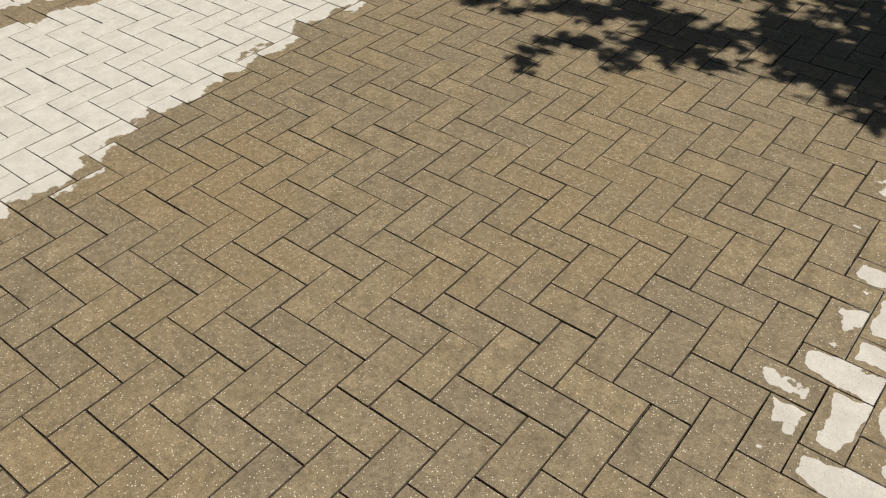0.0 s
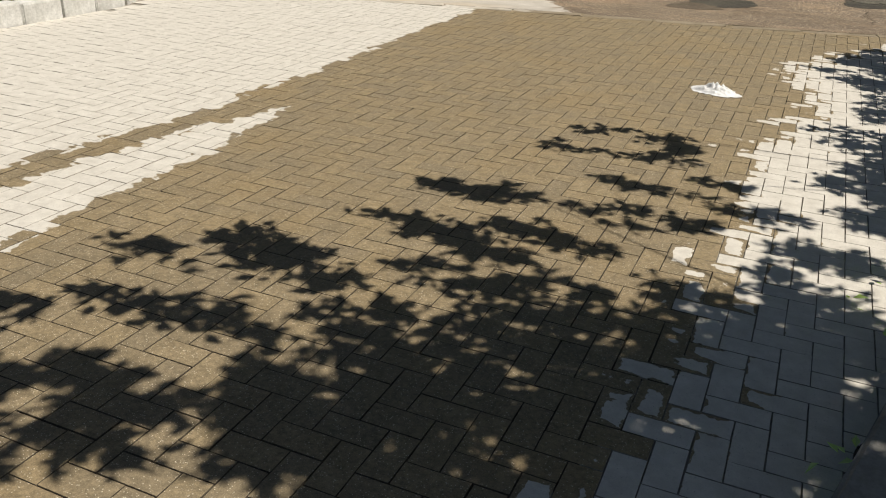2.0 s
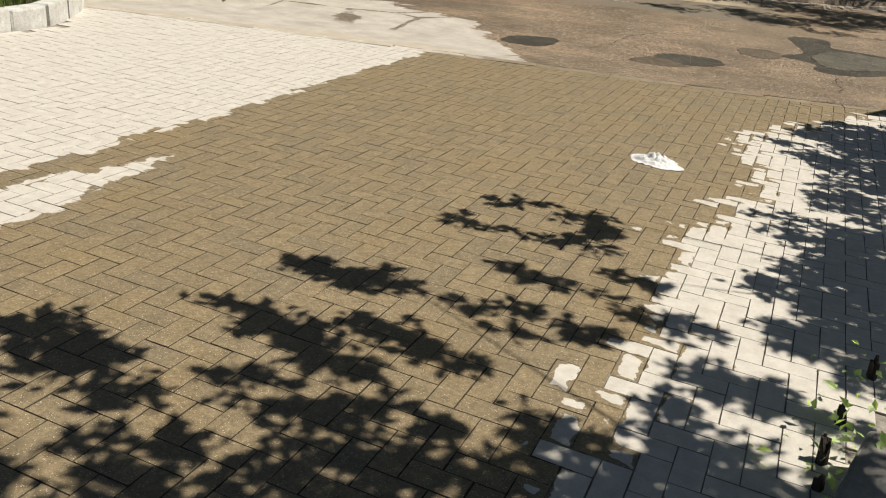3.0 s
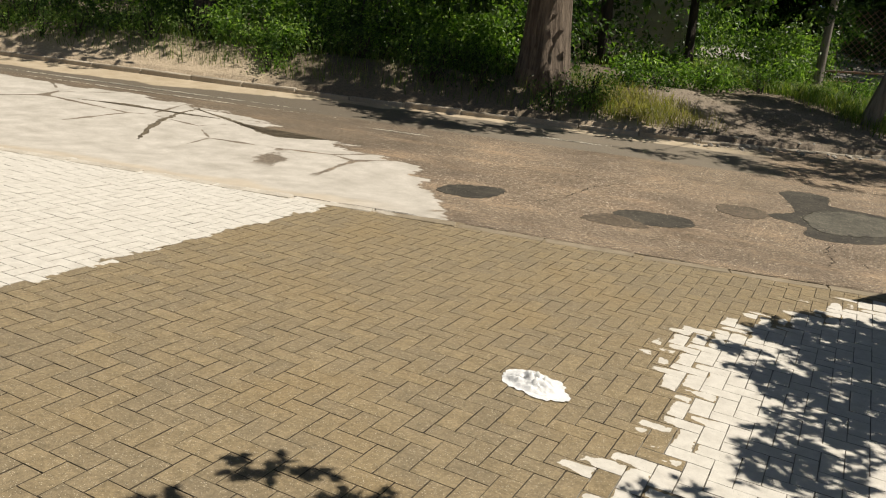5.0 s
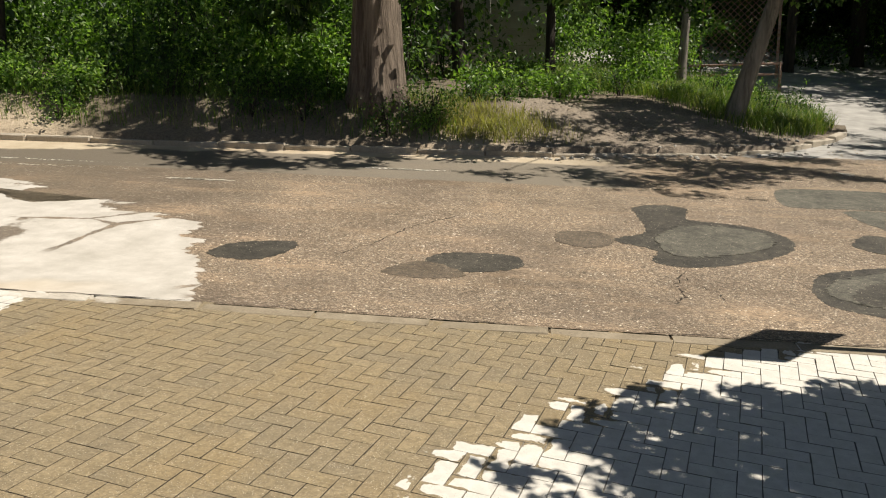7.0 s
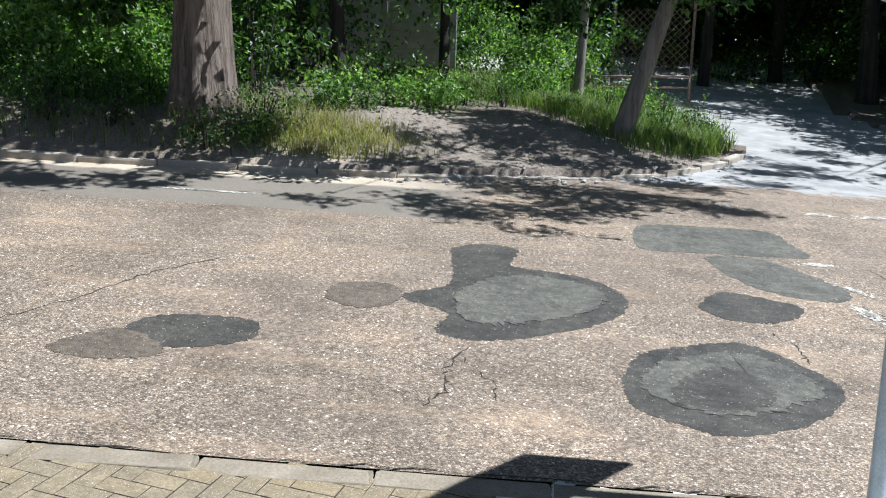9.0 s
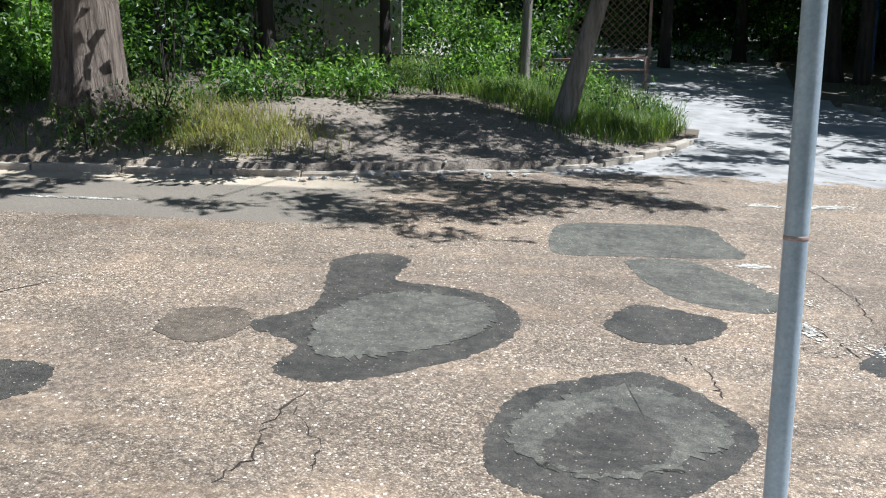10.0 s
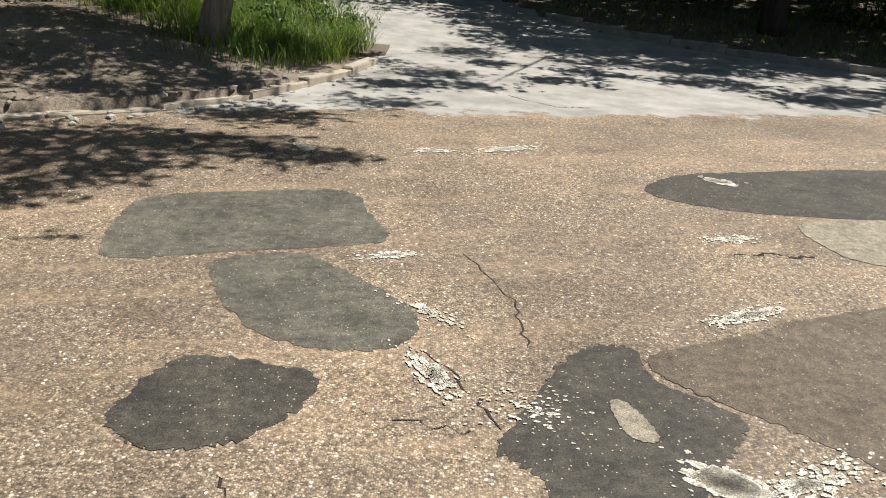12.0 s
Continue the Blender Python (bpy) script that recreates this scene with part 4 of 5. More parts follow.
def flakes(name, x, y, rx, ry, ang, n, size, mat, label, category, seed, stretch=1.8, lift=0.006):
    """Many small ragged flat chips of worn paint in one patch."""
    rng = random.Random(seed)
    v, f = [], []
    for _ in range(n):
        r, t = abs(rng.gauss(0, 0.5)), rng.uniform(0, 6.283)
        lx, ly = rx * r * math.cos(t), ry * r * math.sin(t)
        c, sn = math.cos(radians(ang)), math.sin(radians(ang))
        cx, cy = x + lx * c - ly * sn, y + lx * sn + ly * c
        k = rng.randint(5, 8)
        sz = size * rng.uniform(0.25, 1.0) * (1.3 - min(r, 1))
        base = len(v)
        for a in range(k):
            tt = 6.283 * a / k
            q = sz * rng.uniform(0.5, 1.2)
            px, py = q * stretch * math.cos(tt), q * math.sin(tt)
            gx, gy = cx + px * c - py * sn, cy + px * sn + py * c
            v.append((gx, gy, zroad(gx, gy) + lift))
        f.append(tuple(range(base, base + k)))
    ob = new(name, mesh_of(name, v, f, mat))
    ob.matrix_world = SLOPE
    return tagged(ob, label, category, kind="stuff")


MARKS = [(3.05, 15.98, 0.32, 0.12, -60, 170, 0.022), (4.2, 15.38, 0.22, 0.12, -20, 420, 0.03), (4.5, 15.4, 0.6, 0.15, 30, 240, 0.02), (4.75, 16.85, 0.5, 0.1, 30, 220, 0.024), (5.32, 19.43, 0.2, 0.1, -20, 40, 0.05), (1.85, 19.38, 0.2, 0.1, -40, 40, 0.04), (3.55, 19.85, 0.6, 0.12, 30, 110, 0.03), (2.75, 17.3, 0.28, 0.08, 20, 120, 0.022), (2.9, 19.6, 0.35, 0.08, 10, 60, 0.03), (5.0, 18.05, 0.35, 0.12, 10, 120, 0.02), (4.9, 15.35, 0.9, 0.2, 35, 260, 0.018), (3.5, 15.75, 0.5, 0.4, 0, 160, 0.009), (3.0, 16.6, 0.5, 0.12, -40, 100, 0.014)]
for i, (x, y, rx, ry, an, n, sz) in enumerate(MARKS):
    flakes("paint_mark", x, y, rx, ry, an, n, sz, CHALK, "ragged flakes of worn white road paint", "paint mark", 80 + i)


def crack(points, width, seed):
    """A jagged dark crack in the asphalt."""
    rng = random.Random(seed)
    pts = []
    for a, b in zip(points, points[1:]):
        for k in range(9):
            t = k / 9
            pts.append((a[0] + (b[0] - a[0]) * t + rng.uniform(-.025, .025), a[1] + (b[1] - a[1]) * t + rng.uniform(-.025, .025)))
    pts.append(points[-1])
    v, f = [], []
    for i, (x, y) in enumerate(pts):
        w = width * rng.uniform(0.3, 1.2) * (1 if 0 < i < len(pts) - 1 else 0.2)
        v += [(x - w, y + w * 0.4, zroad(x, y) + 0.002), (x + w, y - w * 0.4, zroad(x, y) + 0.002)]
        if i:
            f.append((2 * i - 2, 2 * i - 1, 2 * i + 1, 2 * i))
    ob = new("crack", mesh_of("crack", v, f, CRACK))
    ob.matrix_world = SLOPE
    tagged(ob, "jagged dark crack in the road surface", "crack", "road cracks", kind="structure")


CRACK = mat_patch("crack_dirt", (0.025, 0.02, 0.016), (0.06, 0.05, 0.04), 0.9)
for i, (pts, w) in enumerate([([(-2.45, 12.86), (-2.3, 13.4), (-2.25, 14.1), (-2.0, 14.7)], 0.008), ([(0.45, 13.9), (0.42, 13.5), (0.55, 13.2), (0.5, 12.95)], 0.008), ([(0.45, 13.75), (0.75, 13.45), (0.85, 13.2)], 0.006), ([(3.2, 17.4), (3.45, 16.8), (3.5, 16.3)], 0.005), ([(2.6, 15.7), (3.0, 15.6), (3.3, 15.55)], 0.006), ([(3.0, 16.2), (3.2, 15.9), (3.35, 15.6)], 0.008), ([(4.95, 17.75), (5.2, 17.85), (5.35, 17.8), (5.5, 17.85)], 0.018), ([(2.3, 15.2), (2.5, 14.95), (2.55, 14.7)], 0.006), ([(3.4, 22.6), (4.2, 21.9), (4.6, 22.0)], 0.02)]):
    crack(pts, w, 300 + i)
# dark seams on both sides of the kerb strip
for k in range(9):
    crack([plan(-12 + 2 * k, 0.004), plan(-11 + 2 * k, 0.012), plan(-10 + 2 * k, 0.004)], 0.012 if k < 6 else 0.006, 330 + k)


def damp_run(points, width, seed):
    """A dark run of water over the dried asphalt, wider in its middle."""
    rng = random.Random(seed)
    left, right = [], []
    n = len(points)
    for i, (x, y) in enumerate(points):
        w = width * (0.12 if i in (0, n - 1) else 0.6) * rng.uniform(0.6, 1.3)
        left.append((x + w * 0.3, y + w))
        right.append((x - w * 0.3, y - w))
    road_mark("damp_stain", left + right[::-1], DAMP, "dark run of water on dried pale asphalt", "stain", 0.0018, 0.028, seed)


DAMP = mat_patch("damp_asphalt", (0.11, 0.092, 0.068), (0.2, 0.168, 0.125), 0.6)
for i, (pts, w) in enumerate([([(-9.72, 12.56), (-9.09, 12.86), (-8.27, 13.01), (-7.69, 13.22)], 0.06), ([(-7.23, 11.54), (-7.73, 12.16), (-8.13, 12.84), (-8.38, 13.51)], 0.09), ([(-8.38, 13.51), (-7.43, 13.3), (-6.39, 13.02), (-5.86, 13.42)], 0.07)]):
    damp_run(pts, w, 350 + i)
for i, (s0, s1, d0, n) in enumerate([(0.35, 1.5, 5.55, 260), (-2.0, -0.9, 4.4, 120), (-9.5, -3.2, 5.2, 700), (-9, -2.2, 4.85, 350)]):
    cx, cy = plan((s0 + s1) / 2, d0)
    flakes("lane_line", cx, cy, (s1 - s0) * 0.6, 0.045, 18, n, 0.022, CHALK, "faded streak of white lane paint", "lane line", 90 + i, 3.0)


# ---- trees ----
def tree(name, x, y, z, height, radius, lean, bark, label, limbs, crown, count, size, leafmat, seed, flute=0.06, spread=0.16):
    """A tapered trunk with a root flare, limbs, and a crown of many folded leaves in ragged clumps."""
    rng = random.Random(seed)
    rs = np.random.RandomState(seed)
    t = empty(name, stand(x, y, z))
    tagged(t, label, "tree")
    n = 14
    path, rad = [], []
    for i in range(n + 1):
        f = i / n
        path.append((lean[0] * f * height + 0.05 * math.sin(3 * f + seed), lean[1] * f * height + 0.05 * math.sin(4 * f + seed * 2), -0.25 + f * height))
        rad.append(radius * ((1 - 0.6 * f) + 0.4 * math.exp(-f * height / 0.35)))
    v, f = tube(path, rad, 24, 0.02, seed, flute)
    part("trunk", mesh_of("trunk", v, f, bark, True), t)
    for (f0, dx, dy, dz, r) in limbs:
        a = Vector(path[min(int(f0 * n), n)])
        b = a + Vector((dx, dy, dz))
        mid = a.lerp(b, 0.5) + Vector((rng.uniform(-.2, .2), rng.uniform(-.2, .2), 0.12 * (b - a).length))
        q = a.lerp(b, 0.25) + Vector((0, 0, 0.06 * (b - a).length))
        v, fc = tube([a, q, mid, b], [r, r * 0.85, r * 0.6, r * 0.2], 8, 0.04, seed)
        part("limb", mesh_of("limb", v, fc, bark, True), t)
    if count:
        v, q = leaves([c[:3] for c in crown], [c[3:] for c in crown], count, size, rs, 0.3, 0.6, spread)
        part("crown", fast_mesh("crown", v, q, leafmat), t)
    return t


def over(base, spots, height, thick=0.2, seed=0):
    """Clumps of a crown that hang over plan spots along the sun's rays: (x, y, rx, ry) each."""
    rng = random.Random(seed)
    out = []
    for x, y, rx, ry in spots:
        h = height + rng.uniform(-0.12, 0.12) * height
        out.append((x + 0.548 * h - base[0], y + 0.165 * h - base[1], h, rx, ry, thick))
    return out


def limbs_to(clumps, frac, radius, every=1):
    """Limbs from the trunk at a fraction of its height out to the clumps."""
    return [(frac, c[0], c[1], c[2], radius) for c in clumps[::every]]


def tree_over(x, y, z, height, radius, lean, bark, label, clumps, extra, count, size, seed, every=2, frac=0.8, lr=0.04, spread=0.07, leafmat=None, flute=0.06):
    top = Vector((lean[0] * height * frac, lean[1] * height * frac, -0.25 + frac * height))
    lim = [(frac, c[0] - top.x, c[1] - top.y, c[2] - top.z, lr) for c in (clumps + extra)[::every]]
    return tree("tree", x, y, z, height, radius, lean, bark, label, lim, clumps + extra, count, size, leafmat or LEAF_WOOD, seed, flute, spread)


# broad old tree on the bank
OLD = (-5.2, 18.75)
cl = over(OLD, [(-5.1, 16.3, 0.5, 0.2), (-5.7, 16.0, 0.5, 0.25), (-4.2, 16.8, 0.5, 0.2), (-6.4, 16.3, 0.6, 0.3), (-7.2, 16.6, 0.8, 0.5), (-4.0, 17.6, 0.4, 0.3), (-6, 17.6, 0.9, 0.5), (-8, 16.8, 0.9, 0.5), (-9.5, 17.6, 1.0, 0.5), (-11, 17.4, 1.1, 0.6), (-8.3, 17.2, 0.7, 0.35), (-12.5, 17.2, 1.2, 0.6), (-10.5, 18.6, 1.2, 0.6)], 5.6, 0.4, 3)
tree_over(*OLD, zverge(*OLD) - 0.05, 7, 0.42, (0.0, 0.01), BARK, "thick old tree with deeply furrowed brown bark", cl,
          [(-0.7, -0.75, 1.75, 0.5, 0.3, 0.25), (-1.5, -0.4, 1.7, 0.6, 0.4, 0.35), (1.1, -0.5, 1.9, 0.5, 0.35, 0.25), (-2.4, 0.2, 1.9, 0.7, 0.5, 0.4), (2.2, 0.0, 1.9, 0.7, 0.4, 0.25), (3.2, -0.2, 1.75, 0.6, 0.4, 0.22)], 16000, 0.15, 21, 3, 0.55, 0.06, 0.12, None, 0.17)
# leaning tree by the lane
LEAN = (-0.07, 22.9)
cl = over(LEAN, [(-2.1, 17.2, 0.35, 0.1), (-1.1, 17.8, 0.6, 0.2), (-0.34, 17.5, 0.5, 0.2), (0.15, 18.06, 0.7, 0.3), (0.7, 17.3, 0.25, 0.12), (0.6, 19.3, 0.7, 0.4), (1.3, 19.4, 0.6, 0.35), (2.2, 19.4, 0.5, 0.2), (-0.1, 18.9, 0.8, 0.4), (0.9, 18.7, 0.6, 0.3), (2.6, 21.6, 0.5, 0.3), (1.6, 20.6, 0.6, 0.4), (-1.9, 19.1, 0.7, 0.5), (-0.9, 19.4, 0.8, 0.5), (-0.8, 20.6, 0.8, 0.5), (0.4, 21.3, 0.7, 0.5), (-2.3, 20.2, 0.6, 0.4), (2.9, 23.6, 0.6, 0.35), (3.3, 25.6, 0.6, 0.4), (1.9, 24.2, 0.5, 0.3), (0.2, 22.8, 0.8, 0.4), (1.0, 23.4, 0.6, 0.3), (-0.8, 22.6, 0.6, 0.3), (-1.75, 22.3, 0.8, 0.45), (-0.7, 21.6, 0.8, 0.4), (-1.5, 21.3, 0.6, 0.4), (0.0, 22.1, 0.6, 0.35), (-1.2, 23.4, 0.7, 0.4), (0.3, 20.6, 0.5, 0.3), (0.9, 21.6, 0.5, 0.4), (0.3, 22.0, 0.6, 0.4), (1.2, 22.9, 0.4, 0.3)], 6.0, 0.35, 4)
tree_over(*LEAN, zverge(*LEAN) - 0.03, 6, 0.17, (0.3, 0.05), BARK_GREY, "slender grey tree leaning towards the lane", cl, [(2.2, 0, 6.6, 1.2, 1.2, 0.6), (-0.8, -0.6, 2.1, 0.5, 0.4, 0.25), (1.4, -0.5, 2.3, 0.6, 0.4, 0.25)], 21500, 0.115, 22, 6, 0.9, 0.03, 0.12)
# thin straight tree
tree("tree", -1.45, 26.5, zverge(-1.45, 26.5) - 0.03, 6, 0.11, (0.04, 0.0), BARK_GREY, "thin straight young tree on the grass",
     [(0.6, 0.9, -0.5, 0.9, 0.05), (0.65, -0.9, -0.4, 0.9, 0.05)], [(0.1, 0, 5.8, 1.8, 1.8, 1.4)], 2600, 0.15, LEAF_WOOD, 23)
# tree that shades the lane's mouth
LANE = (9.2, 29.6)
cl = over(LANE, [(7.3, 25.7, 1.0, 0.5), (8.3, 23.9, 0.9, 0.4), (6.4, 25.8, 0.9, 0.5), (5.2, 25.6, 0.6, 0.3), (9.5, 24.6, 1.2, 0.6), (8.0, 26.6, 1.4, 0.6), (4.4, 26.9, 0.5, 0.3), (11.0, 25.0, 1.2, 0.7), (6.0, 28.0, 1.2, 0.8), (8.5, 28.2, 1.4, 0.9), (3.6, 24.8, 0.5, 0.2), (5.4, 24.6, 0.7, 0.25), (7.0, 24.6, 0.8, 0.4), (10.0, 23.4, 1.0, 0.5), (5.0, 27.2, 0.9, 0.5), (4.0, 28.4, 0.8, 0.4), (3.0, 29.4, 0.7, 0.4), (4.2, 30.4, 0.8, 0.5), (2.8, 31.6, 0.7, 0.5), (2.6, 22.7, 0.5, 0.2), (3.7, 23.0, 0.5, 0.2), (4.7, 23.8, 0.6, 0.25)], 6.0, 0.4, 5)
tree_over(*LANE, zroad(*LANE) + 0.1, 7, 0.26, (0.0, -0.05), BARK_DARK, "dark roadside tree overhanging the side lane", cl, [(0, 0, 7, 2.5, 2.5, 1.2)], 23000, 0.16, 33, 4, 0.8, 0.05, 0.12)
# two trees added so that their unseen crowns shade the lane's far end
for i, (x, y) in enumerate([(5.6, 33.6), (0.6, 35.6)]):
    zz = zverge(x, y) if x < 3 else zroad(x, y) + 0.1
    tree("tree", x, y, zz - 0.05, 7, 0.2, (0.02, 0.0), BARK_DARK, "added dark tree whose crown shades the side lane", [(0.6, -1.5, 0.3, 1.2, 0.07), (0.6, 1.5, -0.3, 1.2, 0.07)],
         [(0, 0, 6.5, 3.4, 3.0, 1.5), (1.5, -1.5, 5, 1.8, 1.5, 0.8), (-1.8, 0.5, 5, 1.8, 1.5, 0.8), (2.8, 0.5, 5.6, 1.8, 1.5, 0.8)], 5500, 0.22, LEAF_WOOD, 60 + i)
# roadside trees that shade the kerb
ROW = [(-11.9, 17.0, 0.28, 24), (-17.5, 14.6, 0.3, 25), (-23, 12.6, 0.3, 26), (-9.8, 23.8, 0.24, 27), (4.9, 34.0, 0.26, 28), (12.9, 29.3, 0.26, 31), (-6.4, 25.0, 0.17, 32), (-4.9, 27.5, 0.13, 34)]
for x, y, r, seed in ROW:
    rng = random.Random(seed)
    zz = zverge(x, y) if x < 3 else zroad(x, y) + 0.15
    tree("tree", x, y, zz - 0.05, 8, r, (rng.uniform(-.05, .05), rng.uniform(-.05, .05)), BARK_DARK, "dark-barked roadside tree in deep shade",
         [(0.45, 1.5, -1.0, 1.5, 0.1), (0.45, -1.5, 0.5, 1.5, 0.1), (0.55, 0.2, 1.5, 1.4, 0.09)],
         [(0, 0, 7, 3.0, 2.6, 2.0), (1.7, -0.6, 5.4, 1.5, 1.2, 1.0), (-1.7, 0.4, 5.2, 1.5, 1.4, 1.0), (0.2, 0.4, 2.2, 1.2, 0.7, 0.5)], 5200, 0.2, LEAF_WOOD, seed)
# small tree in the bed, whose branches reach over the drive
BED = (3.3, 5.0)
cl = over(BED, [(-0.9, 3.46, 0.4, 0.25), (-0.74, 3.66, 0.5, 0.35), (-0.61, 3.51, 0.45, 0.3), (-0.35, 4.06, 0.45, 0.35), (-0.33, 3.76, 0.45, 0.35), (0.01, 4.07, 0.4, 0.35), (0.06, 3.77, 0.4, 0.35), (0.15, 4.33, 0.35, 0.3), (-0.43, 4.37, 0.4, 0.2), (-0.46, 3.31, 0.45, 0.18), (0.35, 3.68, 0.35, 0.35), (0.5, 4.39, 0.35, 0.35), (0.54, 3.88, 0.35, 0.35), (-0.82, 4.11, 0.4, 0.2), (-0.29, 4.67, 0.4, 0.2), (0.2, 4.69, 0.35, 0.22), (0.45, 4.79, 0.3, 0.2), (-1.74, 2.68, 0.14, 0.05), (-1.6, 2.92, 0.2, 0.07), (-1.3, 3.15, 0.3, 0.12), (-2.2, 2.97, 0.25, 0.05), (-1.85, 3.12, 0.25, 0.07), (-1.5, 3.3, 0.3, 0.12), (-2.3, 3.5, 0.3, 0.05), (-1.8, 3.75, 0.3, 0.07), (-1.45, 3.85, 0.25, 0.1), (-2.2, 4.1, 0.3, 0.06), (-1.8, 4.38, 0.22, 0.12), (-1.6, 4.36, 0.2, 0.14), (-1.2, 4.3, 0.3, 0.1), (-1.42, 5.48, 0.12, 0.05), (-1.17, 5.5, 0.13, 0.1), (-1.05, 5.58, 0.15, 0.07), (-1.35, 4.98, 0.15, 0.08), (-1.15, 4.95, 0.15, 0.1), (-0.85, 4.9, 0.2, 0.07), (-0.8, 5.2, 0.25, 0.08), (-0.5, 5.2, 0.2, 0.07), (-0.5, 5.58, 0.18, 0.07), (-0.9, 4.6, 0.3, 0.1), (0.1, 5.0, 0.3, 0.12), (0.26, 2.8, 0.22, 0.06), (0.05, 3.5, 0.3, 0.1)], 3.1, 0.1, 6)
tree_over(*BED, 0.08, 3.0, 0.1, (-0.12, 0.02), BARK_GREY, "small broad tree in the bed, branches over the drive", cl, [(-0.4, 0.0, 3.6, 0.9, 0.9, 0.4)], 22000, 0.08, 41, 8, 0.85, 0.014, 0.04)
BED2 = (3.6, 7.6)
cl = over(BED2, [(0.54, 7.8, 0.3, 0.25), (0.84, 7.37, 0.3, 0.35), (0.89, 6.31, 0.33, 0.18), (0.7, 9.37, 0.35, 0.22), (0.74, 5.64, 0.4, 0.13), (0.61, 4.99, 0.35, 0.15), (1.16, 8.12, 0.4, 0.5), (1.23, 6.83, 0.4, 0.4), (0.63, 6.73, 0.3, 0.15), (0.75, 8.55, 0.3, 0.25), (-1.1, 6.88, 0.14, 0.03), (-0.83, 7.03, 0.18, 0.05), (-0.58, 7.0, 0.16, 0.08), (-0.38, 6.84, 0.14, 0.11), (-0.5, 6.66, 0.2, 0.08), (-0.85, 6.52, 0.22, 0.06), (-1.1, 6.49, 0.14, 0.03), (-0.4, 6.1, 0.25, 0.06), (-0.1, 6.4, 0.2, 0.07), (-0.2, 5.72, 0.25, 0.07), (0.2, 6.05, 0.25, 0.08), (0.9, 7.8, 0.35, 0.4), (1.0, 6.3, 0.3, 0.3), (0.8, 8.9, 0.3, 0.3), (0.7, 7.2, 0.25, 0.2), (1.1, 9.2, 0.3, 0.3), (0.5, 5.3, 0.3, 0.15), (0.6, 5.7, 0.3, 0.12)], 3.0, 0.1, 7)
tree_over(*BED2, 0.0, 3.0, 0.09, (-0.1, 0.0), BARK_GREY, "small tree at the drive's edge with loose spreading branches", cl, [(-0.3, 0.0, 3.5, 0.8, 0.8, 0.4)], 14000, 0.08, 43, 6, 0.85, 0.014, 0.04)
MOUTH = (4.4, 11.3)
cl = over(MOUTH, [(0.22, 9.99, 0.14, 0.1), (0.37, 10.52, 0.2, 0.13), (0.68, 11.09, 0.25, 0.13), (1.26, 11.13, 0.4, 0.28), (1.68, 11.65, 0.35, 0.18), (1.4, 10.51, 0.5, 0.4), (0.95, 10.3, 0.3, 0.3), (0.6, 9.69, 0.3, 0.2), (1.91, 11.02, 0.4, 0.45), (1.3, 9.58, 0.5, 0.4), (1.11, 10.82, 0.4, 0.3), (1.51, 11.23, 0.4, 0.3), (1.6, 10.09, 0.5, 0.4), (2.0, 10.4, 0.5, 0.5), (0.5, 10.83, 0.2, 0.12), (2.22, 11.54, 0.4, 0.3), (0.8, 10.7, 0.4, 0.3), (1.0, 10.0, 0.4, 0.35), (1.4, 10.9, 0.4, 0.3), (0.6, 10.3, 0.3, 0.2), (1.7, 10.6, 0.4, 0.4), (1.2, 11.4, 0.3, 0.15)], 3.1, 0.14, 8)
tree_over(*MOUTH, 0.0, 3.0, 0.1, (-0.1, 0.0), BARK_GREY, "small leafy tree beside the drive's mouth", cl, [(-0.4, 0.2, 3.6, 0.9, 0.9, 0.4)], 23000, 0.082, 42, 6, 0.85, 0.016, 0.04)


# ---- woodland behind ----
def woodland():
    rng = random.Random(77)
    rs = np.random.RandomState(77)
    spots = []
    tries = 0
    while len(spots) < 120 and tries < 9000:
        tries += 1
        x, y = rng.uniform(-42, 26), rng.uniform(15, 62)
        e = float(signed(KERB_FAR, [(-5, 90), (-90, 90), (-90, -20)], np.array([x]), np.array([y]))[0])
        f = float(signed(KERB_ALLEY, [(90, 90), (90, 5)], np.array([x]), np.array([y]))[0])
        if y < 38 and ((e < 4.5 and f < 2.0) or (e > 4.5 and x > -4 and y < 30)):
            continue
        if 0 < e < 10 and y < 41:
            continue
        if y >= 38 and abs(x) > 30:
            continue
        if any((x - a) ** 2 + (y - b) ** 2 < 2.2 ** 2 for a, b in spots):
            continue
        spots.append((x, y))
    protos = []
    for k in range(3):
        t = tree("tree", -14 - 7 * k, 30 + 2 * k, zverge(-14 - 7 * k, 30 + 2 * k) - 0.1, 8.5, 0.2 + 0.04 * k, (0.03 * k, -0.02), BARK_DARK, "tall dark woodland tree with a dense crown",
                 [(0.5, 1.4, -0.8, 1.3, 0.08), (0.55, -1.4, 0.6, 1.3, 0.08)],
                 [(0, 0, 7.4, 3.3, 3.3, 2.4), (1.4, -1.0, 4.9, 1.6, 1.5, 1.0), (-1.5, 0.8, 4.6, 1.6, 1.5, 1.0), (0.2, -1.2, 3.2, 1.2, 0.9, 0.7)], 3200, 0.34, LEAF_WOOD, 50 + k)
        tagged(t, group="woodland trees")
        protos.append(t)
    for i, (x, y) in enumerate(spots):
        zz = zverge(x, y) if x < 2.5 else zroad(x, y) + 0.15
        copy_thing(protos[i % 3], stand(x, y, zz - 0.1, rng.uniform(0, 360)))


woodland()


